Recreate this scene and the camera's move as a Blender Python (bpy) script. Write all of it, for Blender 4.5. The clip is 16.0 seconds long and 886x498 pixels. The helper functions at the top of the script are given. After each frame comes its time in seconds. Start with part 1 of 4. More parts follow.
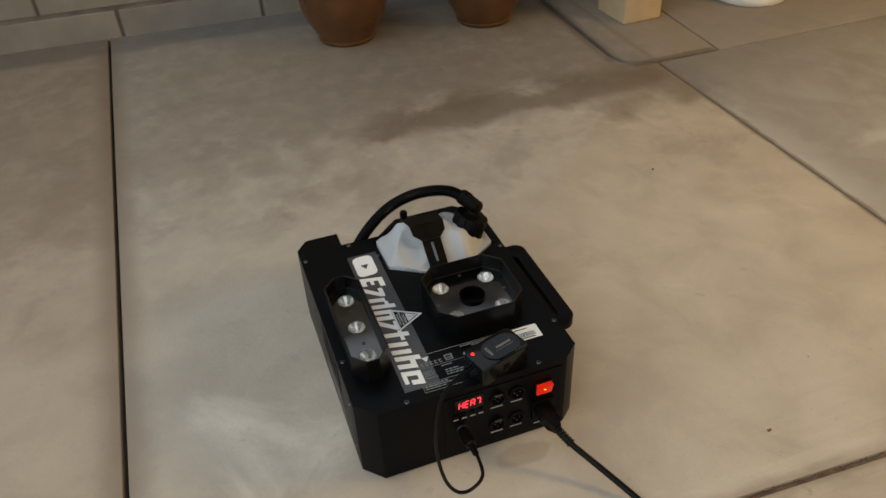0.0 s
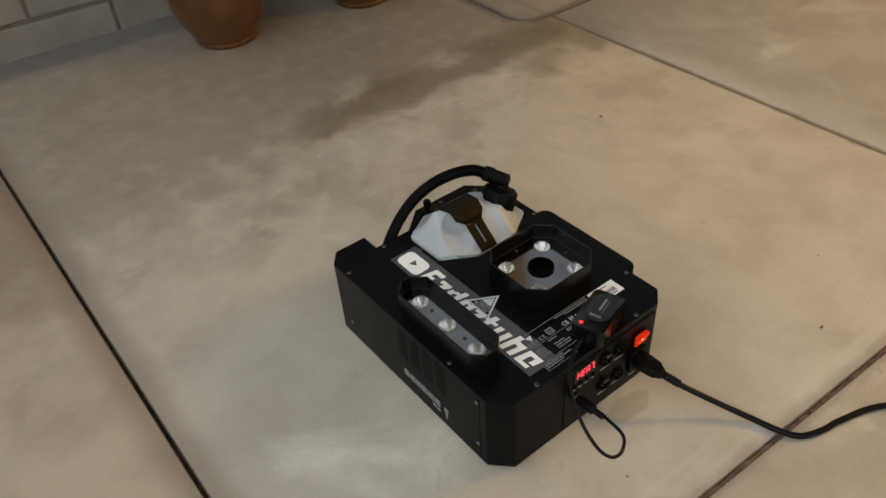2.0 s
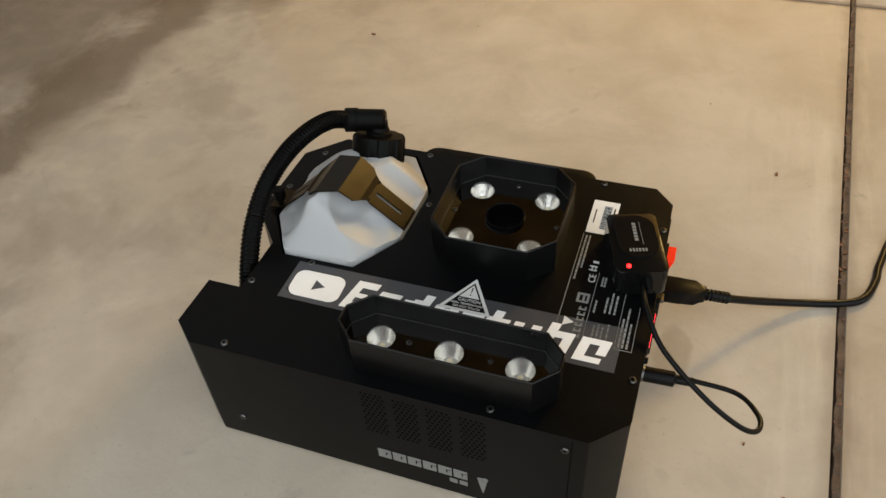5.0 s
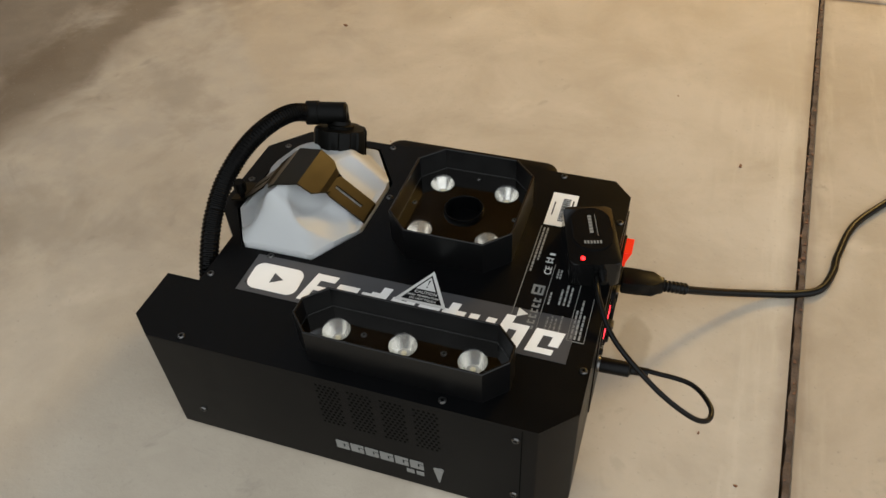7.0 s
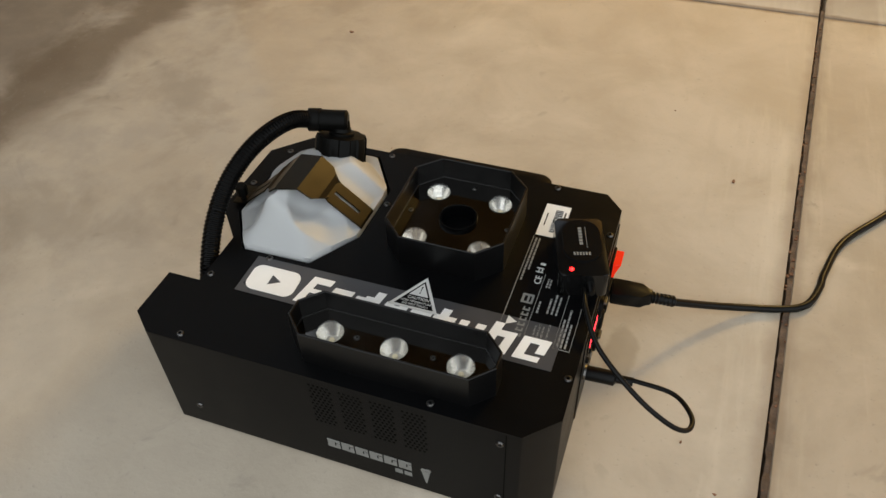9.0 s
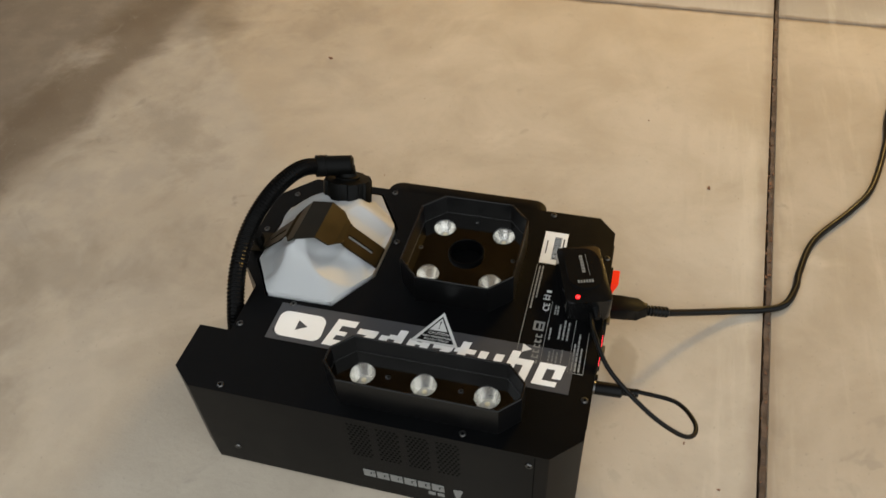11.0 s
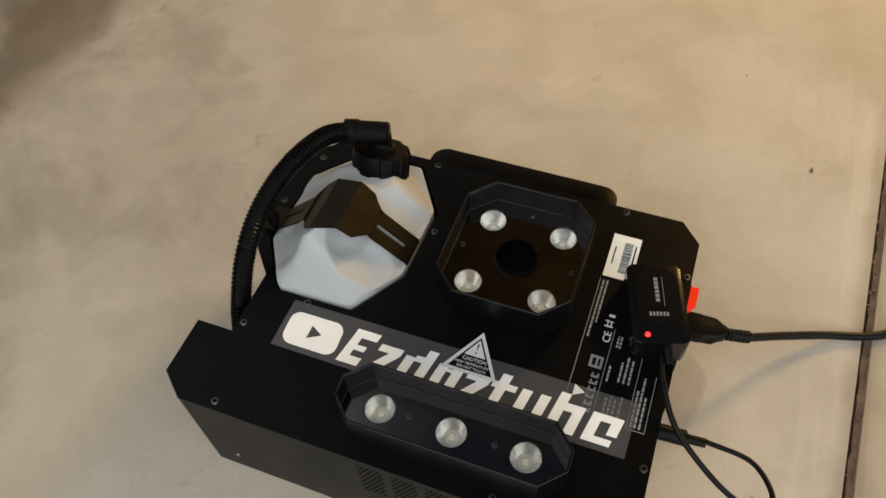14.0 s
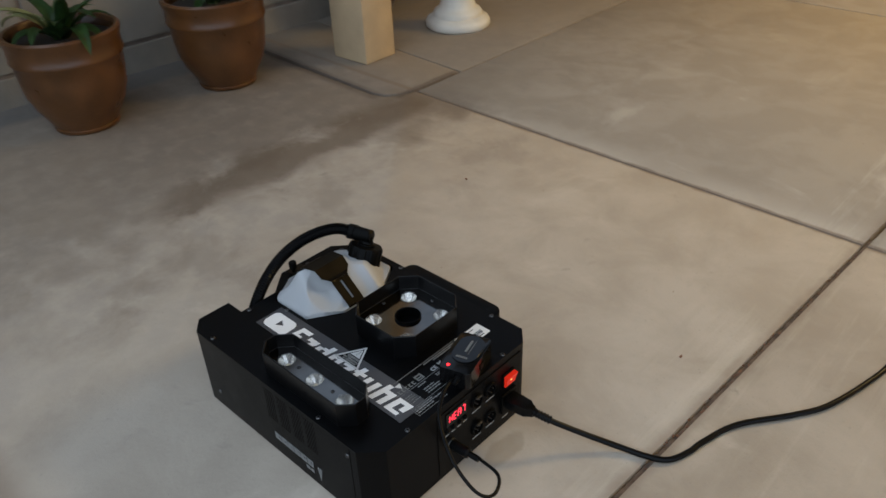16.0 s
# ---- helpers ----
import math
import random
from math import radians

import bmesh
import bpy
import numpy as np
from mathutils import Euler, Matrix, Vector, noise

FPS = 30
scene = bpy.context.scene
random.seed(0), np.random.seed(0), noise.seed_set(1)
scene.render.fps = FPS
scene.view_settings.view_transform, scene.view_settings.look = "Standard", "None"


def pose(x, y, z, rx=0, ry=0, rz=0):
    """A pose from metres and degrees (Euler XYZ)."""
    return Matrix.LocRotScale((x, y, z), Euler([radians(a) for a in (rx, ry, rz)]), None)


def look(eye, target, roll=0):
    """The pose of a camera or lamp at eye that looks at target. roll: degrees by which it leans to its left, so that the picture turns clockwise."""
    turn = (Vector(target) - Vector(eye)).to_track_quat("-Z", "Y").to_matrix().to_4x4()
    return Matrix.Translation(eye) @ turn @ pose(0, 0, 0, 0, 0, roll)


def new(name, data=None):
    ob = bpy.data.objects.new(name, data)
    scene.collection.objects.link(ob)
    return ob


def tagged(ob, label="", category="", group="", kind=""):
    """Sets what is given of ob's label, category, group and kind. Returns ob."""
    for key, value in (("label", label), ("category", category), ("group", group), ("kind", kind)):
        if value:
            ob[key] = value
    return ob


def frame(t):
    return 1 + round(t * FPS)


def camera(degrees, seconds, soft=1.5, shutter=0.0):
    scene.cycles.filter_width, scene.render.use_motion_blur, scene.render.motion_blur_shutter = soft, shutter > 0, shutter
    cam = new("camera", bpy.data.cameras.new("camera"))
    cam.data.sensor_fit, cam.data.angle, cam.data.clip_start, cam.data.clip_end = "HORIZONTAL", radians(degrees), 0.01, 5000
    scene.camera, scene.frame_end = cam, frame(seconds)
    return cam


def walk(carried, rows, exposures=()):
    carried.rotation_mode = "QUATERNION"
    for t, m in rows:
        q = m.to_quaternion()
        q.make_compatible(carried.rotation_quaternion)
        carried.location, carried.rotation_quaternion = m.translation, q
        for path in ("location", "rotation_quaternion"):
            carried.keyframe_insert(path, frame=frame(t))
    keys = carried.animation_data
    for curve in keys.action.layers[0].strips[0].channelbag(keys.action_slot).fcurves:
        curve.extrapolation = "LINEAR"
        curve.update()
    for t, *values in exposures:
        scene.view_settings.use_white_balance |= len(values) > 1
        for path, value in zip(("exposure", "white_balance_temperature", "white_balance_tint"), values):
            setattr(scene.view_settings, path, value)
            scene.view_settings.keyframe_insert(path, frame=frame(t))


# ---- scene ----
cam = camera(60.1, 16.0, shutter=0.3)
PATH = [
    (0, (0.821, -0.24, 0.858), (-0.69, 0.258, -0.354), -3.0),
    (0.5, (0.86, -0.267, 0.868), (-0.683, 0.19, -0.319), -1.7),
    (1, (0.863, -0.323, 0.88), (-0.678, 0.135, -0.31), -2.0),
    (1.5, (0.781, -0.428, 0.887), (-0.641, 0.257, -0.341), -3.9),
    (2, (0.627, -0.527, 0.862), (-0.622, 0.371, -0.416), -4.4),
    (2.5, (0.449, -0.484, 0.819), (-0.606, 0.591, -0.497), -6.8),
    (3, (0.269, -0.451, 0.747), (-0.576, 0.779, -0.586), -7.5),
    (3.5, (0.204, -0.46, 0.661), (-0.486, 0.864, -0.669), -6.1),
    (4, (0.19, -0.478, 0.623), (-0.391, 0.869, -0.736), -4.2),
    (6.5, (0.217, -0.462, 0.621), (-0.302, 0.888, -0.76), -3.9),
    (7, (0.224, -0.465, 0.625), (-0.284, 0.879, -0.766), -3.6),
    (7.5, (0.233, -0.466, 0.628), (-0.285, 0.883, -0.755), -3.3),
    (8, (0.242, -0.467, 0.632), (-0.282, 0.886, -0.744), -2.6),
    (8.2, (0.239, -0.469, 0.635), (-0.278, 0.877, -0.751), -2.2),
    (10.5, (0.235, -0.478, 0.676), (-0.281, 0.873, -0.705), -2.8),
    (11, (0.196, -0.488, 0.718), (-0.226, 0.857, -0.701), -3.8),
    (11.5, (0.158, -0.432, 0.686), (-0.208, 0.8, -0.846), -4.0),
    (12, (0.121, -0.345, 0.677), (-0.204, 0.759, -0.959), -5.1),
    (12.5, (0.095, -0.299, 0.673), (-0.22, 0.766, -0.991), -5.4),
    (13, (0.091, -0.287, 0.675), (-0.226, 0.762, -0.998), -5.3),
    (13.5, (0.111, -0.294, 0.68), (-0.244, 0.759, -0.983), -4.5),
    (14, (0.147, -0.325, 0.689), (-0.325, 0.762, -0.921), -3.9),
    (14.5, (0.235, -0.41, 0.733), (-0.477, 0.773, -0.714), -5.3),
    (15, (0.374, -0.481, 0.772), (-0.519, 0.764, -0.514), -4.5),
    (15.5, (0.508, -0.497, 0.78), (-0.464, 0.773, -0.421), -2.8),
    (16, (0.682, -0.521, 0.822), (-0.478, 0.677, -0.283), -2.3),
]
EXPOSURE = [
    (0.0, -1.02, 6320, 6), (1.5, -1.00, 6320, 6), (2.0, -0.96, 6320, 6), (2.5, -0.88, 6370, 6), (3.0, -0.80, 6420, 6), (3.5, -0.72, 6420, 6), (4.0, -0.66, 6540, 6),
    (6.5, -0.64, 6540, 6), (10.5, -0.69, 6540, 6), (11.0, -0.65, 6570, 6), (12.0, -0.60, 6640, 6), (13.0, -0.57, 6640, 6), (13.5, -0.59, 6640, 6), (14.0, -0.64, 6640, 6), (14.5, -0.82, 6540, 6), (15.0, -0.98, 6550, 6),
    (15.5, -1.06, 6250, 6), (16.0, -1.10, 5470, 6),
]
walk(cam, [(t, look(eye, target, roll)) for t, eye, target, roll in PATH], EXPOSURE)

# ---- sky, lamp, exposure ----
world = bpy.data.worlds.new("dusk")
scene.world = world
world.use_nodes = True
wn, wl = world.node_tree.nodes, world.node_tree.links
wbg = wn["Background"]
wtc = wn.new("ShaderNodeTexCoord")


def sky_span(value, lo, hi):
    q = wn.new("ShaderNodeMapRange")
    q.interpolation_type = "SMOOTHSTEP"
    q.inputs[1].default_value, q.inputs[2].default_value = lo, hi
    wl.new(value, q.inputs[0])
    return q.outputs[0]


def sky_mix(fac, a, b):
    q = wn.new("ShaderNodeMix")
    q.data_type = "RGBA"
    wl.new(fac, q.inputs[0])
    for sock, v in ((q.inputs[6], a), (q.inputs[7], b)):
        if isinstance(v, tuple):
            sock.default_value = v
        else:
            wl.new(v, sock)
    return q.outputs[2]


# dusk: the last light hangs low in the sky behind the camera, the zenith has gone dark blue
wdot = wn.new("ShaderNodeVectorMath")
wdot.operation, wdot.inputs[1].default_value = "DOT_PRODUCT", (0.55, -0.8, 0.2)
wl.new(wtc.outputs["Generated"], wdot.inputs[0])
wtop = wn.new("ShaderNodeVectorMath")
wtop.operation, wtop.inputs[1].default_value = "DOT_PRODUCT", (0.25, 0.35, 0.903)
wl.new(wtc.outputs["Generated"], wtop.inputs[0])
low_sky = sky_mix(sky_span(wdot.outputs["Value"], -1.0, 1.0), (1.00, 1.10, 1.28, 1), (2.25, 2.32, 2.42, 1))
wl.new(sky_mix(sky_span(wtop.outputs["Value"], 0.70, 0.93), low_sky, (0.05, 0.062, 0.090, 1)), wbg.inputs["Color"])
wbg.inputs["Strength"].default_value = 1.2

lamp = new("patio_light", bpy.data.lights.new("patio_light", "POINT"))
lamp.data.shadow_soft_size = 0.30
lamp.data.energy, lamp.data.color = 430.0, (1.0, 0.64, 0.21)
lamp.matrix_world = pose(1.3, 3.2, 2.0)



# ---- materials ----
def material(name, color, rough=0.5, metal=0.0, vary=0.0, scale=8.0, bump=0.0, bump_scale=200.0, spec=0.5, coat=0.0):
    m = bpy.data.materials.new(name)
    m.use_nodes = True
    n, l = m.node_tree.nodes, m.node_tree.links
    b = n["Principled BSDF"]
    b.inputs["Base Color"].default_value = (*color, 1)
    b.inputs["Roughness"].default_value, b.inputs["Metallic"].default_value = rough, metal
    b.inputs["Specular IOR Level"].default_value = spec
    b.inputs["Coat Weight"].default_value = coat
    tc = n.new("ShaderNodeTexCoord")
    if vary:
        a, c = n.new("ShaderNodeTexNoise"), n.new("ShaderNodeValToRGB")
        a.inputs["Scale"].default_value, a.inputs["Detail"].default_value = scale, 8
        l.new(tc.outputs["Object"], a.inputs["Vector"])
        l.new(a.outputs["Fac"], c.inputs["Fac"])
        c.color_ramp.elements[0].position, c.color_ramp.elements[1].position = 0.3, 0.7
        c.color_ramp.elements[0].color = (*[v * (1 - vary) for v in color], 1)
        c.color_ramp.elements[1].color = (*[min(1, v * (1 + vary)) for v in color], 1)
        l.new(c.outputs["Color"], b.inputs["Base Color"])
        r = n.new("ShaderNodeMapRange")
        r.inputs[3].default_value, r.inputs[4].default_value = max(0.02, rough - 0.08), min(1, rough + 0.08)
        l.new(a.outputs["Fac"], r.inputs[0])
        l.new(r.outputs[0], b.inputs["Roughness"])
    if bump:
        a, c = n.new("ShaderNodeTexNoise"), n.new("ShaderNodeBump")
        a.inputs["Scale"].default_value, a.inputs["Detail"].default_value = bump_scale, 4
        c.inputs["Strength"].default_value, c.inputs["Distance"].default_value = bump, 0.002
        l.new(tc.outputs["Object"], a.inputs["Vector"])
        l.new(a.outputs["Fac"], c.inputs["Height"])
        l.new(c.outputs["Normal"], b.inputs["Normal"])
    return m


def glowing(name, color, strength):
    m = bpy.data.materials.new(name)
    m.use_nodes = True
    b = m.node_tree.nodes["Principled BSDF"]
    b.inputs["Base Color"].default_value = (*[0.3 * c for c in color], 1)
    b.inputs["Emission Color"].default_value, b.inputs["Emission Strength"].default_value = (*color, 1), strength
    b.inputs["Roughness"].default_value = 0.25
    return m


class Nodes:
    """Shortcuts into a node tree."""

    def __init__(self, m):
        self.t = m.node_tree
        self.n, self.l = self.t.nodes, self.t.links

    def put(self, sock, v):
        if isinstance(v, (int, float)):
            sock.default_value = v
        elif isinstance(v, tuple):
            sock.default_value = v
        else:
            self.l.new(v, sock)

    def math(self, op, a, b=0.0, clamp=False):
        q = self.n.new("ShaderNodeMath")
        q.operation, q.use_clamp = op, clamp
        self.put(q.inputs[0], a), self.put(q.inputs[1], b)
        return q.outputs[0]

    def noise(self, vec, scale, detail=6.0, rough=0.55, distortion=0.0):
        q = self.n.new("ShaderNodeTexNoise")
        self.put(q.inputs["Vector"], vec)
        q.inputs["Scale"].default_value, q.inputs["Detail"].default_value = scale, detail
        q.inputs["Roughness"].default_value, q.inputs["Distortion"].default_value = rough, distortion
        return q.outputs["Fac"]

    def span(self, v, a, b, c=0.0, d=1.0, smooth=True):
        q = self.n.new("ShaderNodeMapRange")
        q.interpolation_type = "SMOOTHSTEP" if smooth else "LINEAR"
        self.put(q.inputs[0], v)
        for k, w in zip((1, 2, 3, 4), (a, b, c, d)):
            q.inputs[k].default_value = w
        return q.outputs[0]

    def mix(self, f, a, b):
        q = self.n.new("ShaderNodeMix")
        q.data_type = "RGBA"
        self.put(q.inputs[0], f), self.put(q.inputs[6], a), self.put(q.inputs[7], b)
        return q.outputs[2]


def concrete():
    """Broom-finished patio concrete, with the water stain that runs out from the post's footing."""
    m = material("concrete", (0.4, 0.36, 0.31), 0.85)
    k = Nodes(m)
    bsdf = k.n["Principled BSDF"]
    pos = k.n.new("ShaderNodeNewGeometry").outputs["Position"]
    sep = k.n.new("ShaderNodeSeparateXYZ")
    k.l.new(pos, sep.inputs[0])
    x, y = sep.outputs["X"], sep.outputs["Y"]
    big = k.noise(pos, 1.6, 4)
    mid = k.noise(pos, 6.0, 6, 0.6, 0.4)
    blot = k.noise(pos, 17.0, 5, 0.6)
    fine = k.noise(pos, 160.0, 4, 0.7)
    col = k.mix(k.span(mid, 0.3, 0.7), (0.385, 0.328, 0.255, 1), (0.525, 0.458, 0.366, 1))
    col = k.mix(k.math("MULTIPLY", k.span(big, 0.35, 0.65), 0.35), col, (0.37, 0.315, 0.25, 1))
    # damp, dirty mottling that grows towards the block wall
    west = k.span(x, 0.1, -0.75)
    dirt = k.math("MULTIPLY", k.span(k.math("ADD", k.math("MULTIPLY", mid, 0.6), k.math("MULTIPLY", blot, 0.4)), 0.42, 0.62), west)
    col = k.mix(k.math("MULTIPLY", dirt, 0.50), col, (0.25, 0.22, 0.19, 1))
    # damp greying along the wall, ragged-edged, with the dimmer light there painted in
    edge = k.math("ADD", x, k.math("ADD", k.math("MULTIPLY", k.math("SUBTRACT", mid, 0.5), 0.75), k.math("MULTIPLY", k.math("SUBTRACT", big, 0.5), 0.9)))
    damp_dim = k.math("MULTIPLY", k.span(edge, -0.48, -0.88), k.span(blot, 0.25, 0.6, 0.82, 1.0))
    col = k.mix(k.math("MULTIPLY", damp_dim, k.span(y, -0.46, 0.45, 0.40, 0.84)), col, (0.165, 0.132, 0.100, 1))
    # grey strip along the foot of the block wall, its shade painted in
    foot = k.math("SUBTRACT", x, k.math("ADD", k.math("MULTIPLY", y, 0.056), -1.607))
    foot = k.span(k.math("ADD", foot, k.math("MULTIPLY", k.math("SUBTRACT", mid, 0.5), 0.10)), 0.15, 0.10)
    col = k.mix(k.math("MULTIPLY", foot, 0.62), col, (0.115, 0.115, 0.112, 1))
    # north slabs: brown dirt patches, plus even browning to offset strong lamp light
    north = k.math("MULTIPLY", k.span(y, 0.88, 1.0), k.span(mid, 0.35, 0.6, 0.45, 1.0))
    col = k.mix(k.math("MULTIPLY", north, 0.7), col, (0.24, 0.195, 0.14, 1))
    # the stain: a wandering band from the footing's corner
    wob = k.math("SUBTRACT", mid, 0.5)
    cx = k.math("ADD", k.math("MULTIPLY", wob, 0.24), -0.745)
    off = k.math("ABSOLUTE", k.math("SUBTRACT", x, cx))
    band = k.span(off, 0.105, 0.022)
    ends = k.math("MULTIPLY", k.span(k.math("ADD", y, k.math("MULTIPLY", wob, 0.5)), -0.02, 0.2), k.span(y, 0.95, 0.85))
    stain = k.math("MULTIPLY", band, ends)
    col = k.mix(k.math("MULTIPLY", stain, 0.78), col, (0.130, 0.094, 0.060, 1))
    # a drip mark beside the machine's connectors
    dx, dy = k.math("DIVIDE", k.math("SUBTRACT", x, 0.226), 0.02), k.math("DIVIDE", k.math("SUBTRACT", y, 0.055), 0.042)
    spot = k.math("ADD", k.math("MULTIPLY", dx, dx), k.math("MULTIPLY", dy, dy))
    spot = k.span(k.math("ADD", spot, k.math("MULTIPLY", k.math("SUBTRACT", blot, 0.5), 2.5)), 1.2, 0.5)
    col = k.mix(k.math("MULTIPLY", spot, 0.4), col, (0.24, 0.19, 0.12, 1))
    # dirt that has worked into the edges of the joints
    for at, wide, deep in ((k.math("ADD", y, 0.46), 0.055, 0.6), (k.math("SUBTRACT", x, k.math("ADD", k.math("MULTIPLY", y, 0.051), 0.379)), 0.022, 0.45), (k.math("SUBTRACT", y, k.math("ADD", k.math("MULTIPLY", x, -0.019), 0.900)), 0.014, 0.8)):
        near = k.span(k.math("ADD", k.math("ABSOLUTE", at), k.math("MULTIPLY", k.math("SUBTRACT", blot, 0.5), 0.02)), wide, 0.004)
        col = k.mix(k.math("MULTIPLY", near, deep), col, (0.185, 0.135, 0.092, 1))
    # gap shade on the two open sides of the post's footing, painted dark
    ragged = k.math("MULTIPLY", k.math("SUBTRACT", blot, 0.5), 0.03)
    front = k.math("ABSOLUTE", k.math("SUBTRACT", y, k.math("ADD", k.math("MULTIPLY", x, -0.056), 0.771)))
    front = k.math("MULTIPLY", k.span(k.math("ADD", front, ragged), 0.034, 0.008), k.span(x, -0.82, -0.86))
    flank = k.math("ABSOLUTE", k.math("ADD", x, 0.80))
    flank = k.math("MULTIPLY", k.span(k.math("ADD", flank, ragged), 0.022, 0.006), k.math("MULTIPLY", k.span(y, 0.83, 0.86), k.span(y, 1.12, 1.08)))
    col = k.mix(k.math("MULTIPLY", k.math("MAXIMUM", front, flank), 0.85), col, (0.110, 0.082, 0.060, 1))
    # scuffs, trowel marks and paler cloudy patches
    scuff = k.math("MULTIPLY", k.span(k.noise(pos, 11.0, 3, 0.6, 1.6), 0.62, 0.70), k.span(k.noise(pos, 3.1, 2), 0.48, 0.62))
    col = k.mix(k.math("MULTIPLY", scuff, 0.30), col, (0.26, 0.225, 0.18, 1))
    stretch = k.n.new("ShaderNodeMapping")
    stretch.inputs["Rotation"].default_value, stretch.inputs["Scale"].default_value = (0, 0, 0.5), (1.0, 7.0, 1.0)
    k.l.new(pos, stretch.inputs["Vector"])
    streak = k.math("MULTIPLY", k.span(k.noise(stretch.outputs[0], 9.0, 4, 0.6), 0.66, 0.74), k.span(k.noise(pos, 5.0, 2), 0.52, 0.62))
    col = k.mix(k.math("MULTIPLY", streak, 0.35), col, (0.24, 0.215, 0.18, 1))
    pale = k.math("MULTIPLY", k.span(k.noise(pos, 2.7, 5, 0.6, 0.8), 0.55, 0.72), k.math("MAXIMUM", k.span(x, -0.50, -0.05), k.math("MULTIPLY", k.span(y, 0.10, -0.20), k.span(x, -0.75, -0.40))))
    col = k.mix(k.math("MULTIPLY", pale, k.span(y, 0.85, 0.15, 0.5, 0.9)), col, (0.65, 0.58, 0.475, 1))
    # long trowel streaks that run beside the joint, and small dark smudges
    runs = k.n.new("ShaderNodeMapping")
    runs.inputs["Scale"].default_value = (1.0, 0.10, 1.0)
    k.l.new(pos, runs.inputs["Vector"])
    beside = k.math("MULTIPLY", k.span(x, 0.20, 0.34), k.span(x, 0.95, 0.55))
    lines = k.math("MULTIPLY", k.noise(runs.outputs[0], 34.0, 4, 0.6), beside)
    col = k.mix(k.math("MULTIPLY", k.span(lines, 0.50, 0.70), 0.22), col, (0.66, 0.60, 0.49, 1))
    darker = k.math("MULTIPLY", k.span(k.noise(runs.outputs[0], 27.0, 3, 0.5), 0.40, 0.30), beside)
    col = k.mix(k.math("MULTIPLY", darker, 0.22), col, (0.30, 0.255, 0.195, 1))
    smudge = k.math("MULTIPLY", k.span(k.noise(pos, 14.0, 4, 0.65, 0.6), 0.63, 0.74), k.span(k.noise(pos, 2.2, 2), 0.46, 0.60))
    col = k.mix(k.math("MULTIPLY", smudge, 0.55), col, (0.235, 0.205, 0.165, 1))
    # brown, cloudy smears on the side of the block wall
    smear = k.math("MULTIPLY", k.span(k.noise(pos, 4.6, 6, 0.62, 0.35), 0.50, 0.64), k.span(x, -0.10, -0.42))
    col = k.mix(k.math("MULTIPLY", smear, 0.36), col, (0.215, 0.175, 0.130, 1))
    # sand grains and pinholes
    col = k.mix(k.span(fine, 0.60, 0.78), col, (0.30, 0.265, 0.22, 1))
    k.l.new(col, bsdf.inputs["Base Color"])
    k.l.new(k.span(mid, 0.3, 0.7, 0.72, 0.92), bsdf.inputs["Roughness"])
    bump = k.n.new("ShaderNodeBump")
    bump.inputs["Strength"].default_value, bump.inputs["Distance"].default_value = 0.35, 0.0015
    k.l.new(k.math("ADD", fine, k.math("MULTIPLY", blot, 0.8)), bump.inputs["Height"])
    k.l.new(bump.outputs["Normal"], bsdf.inputs["Normal"])
    return m


def plastic_bottle():
    m = material("milky_plastic", (0.41, 0.42, 0.425), 0.46, bump=0.08, bump_scale=60)
    b = m.node_tree.nodes["Principled BSDF"]
    b.inputs["Subsurface Weight"].default_value = 0.35
    b.inputs["Subsurface Radius"].default_value = (0.02, 0.02, 0.018)
    b.inputs["Subsurface Scale"].default_value = 0.5
    return m


def clear_lens():
    m = bpy.data.materials.new("lens_plastic")
    m.use_nodes = True
    b = m.node_tree.nodes["Principled BSDF"]
    b.inputs["Base Color"].default_value = (0.95, 0.95, 0.95, 1)
    b.inputs["Alpha"].default_value, b.inputs["Roughness"].default_value = 0.10, 0.05
    b.inputs["IOR"].default_value = 1.5
    return m


CONCRETE = concrete()
SOIL = material("joint_soil", (0.100, 0.062, 0.042), 0.95, vary=0.5, scale=60, bump=0.8, bump_scale=300)
FILLDIRT = material("joint_dirt", (0.105, 0.072, 0.050), 0.95, vary=0.55, scale=45, bump=0.8, bump_scale=300)
BLOCK = material("concrete_block", (0.195, 0.172, 0.138), 0.9, vary=0.16, scale=9, bump=0.7, bump_scale=220)
MORTAR = material("mortar", (0.13, 0.105, 0.085), 0.95, vary=0.3, scale=20, bump=0.6, bump_scale=160)
BLACK = material("black_powder_coat", (0.0016, 0.0017, 0.0020), 0.36, vary=0.12, scale=30, bump=0.10, bump_scale=900, spec=0.10)
SATIN = material("black_satin_sheet", (0.0026, 0.0026, 0.0028), 0.32, vary=0.12, scale=30, spec=0.30)
BLACK_IN = material("black_inside", (0.0018, 0.0018, 0.0018), 0.8, spec=0.05)
PLATE = material("black_gloss_metal", (0.130, 0.126, 0.120), 0.10, 1.0, vary=0.2, scale=25)
EDGE = material("worn_sheet_edge", (0.055, 0.055, 0.054), 0.4, 0.5)
# brown tint puts the warm reflection of the surroundings into the black metal
STRAP = material("black_satin_metal", (0.020, 0.0165, 0.0105), 0.34, 0.85, vary=0.12, scale=40)
RUBBER = material("black_rubber", (0.0036, 0.0036, 0.0036), 0.34, vary=0.2, scale=60, spec=0.14)
CAPBLACK = material("black_moulded_plastic", (0.0026, 0.0026, 0.0023), 0.42, vary=0.15, scale=50, spec=0.08)
HOSEBLACK = material("black_hose_plastic", (0.003, 0.003, 0.003), 0.14, vary=0.15, scale=50, spec=0.07)
GLOSSY = material("black_gloss_plastic", (0.004, 0.004, 0.004), 0.14, vary=0.1, scale=40, spec=0.28)
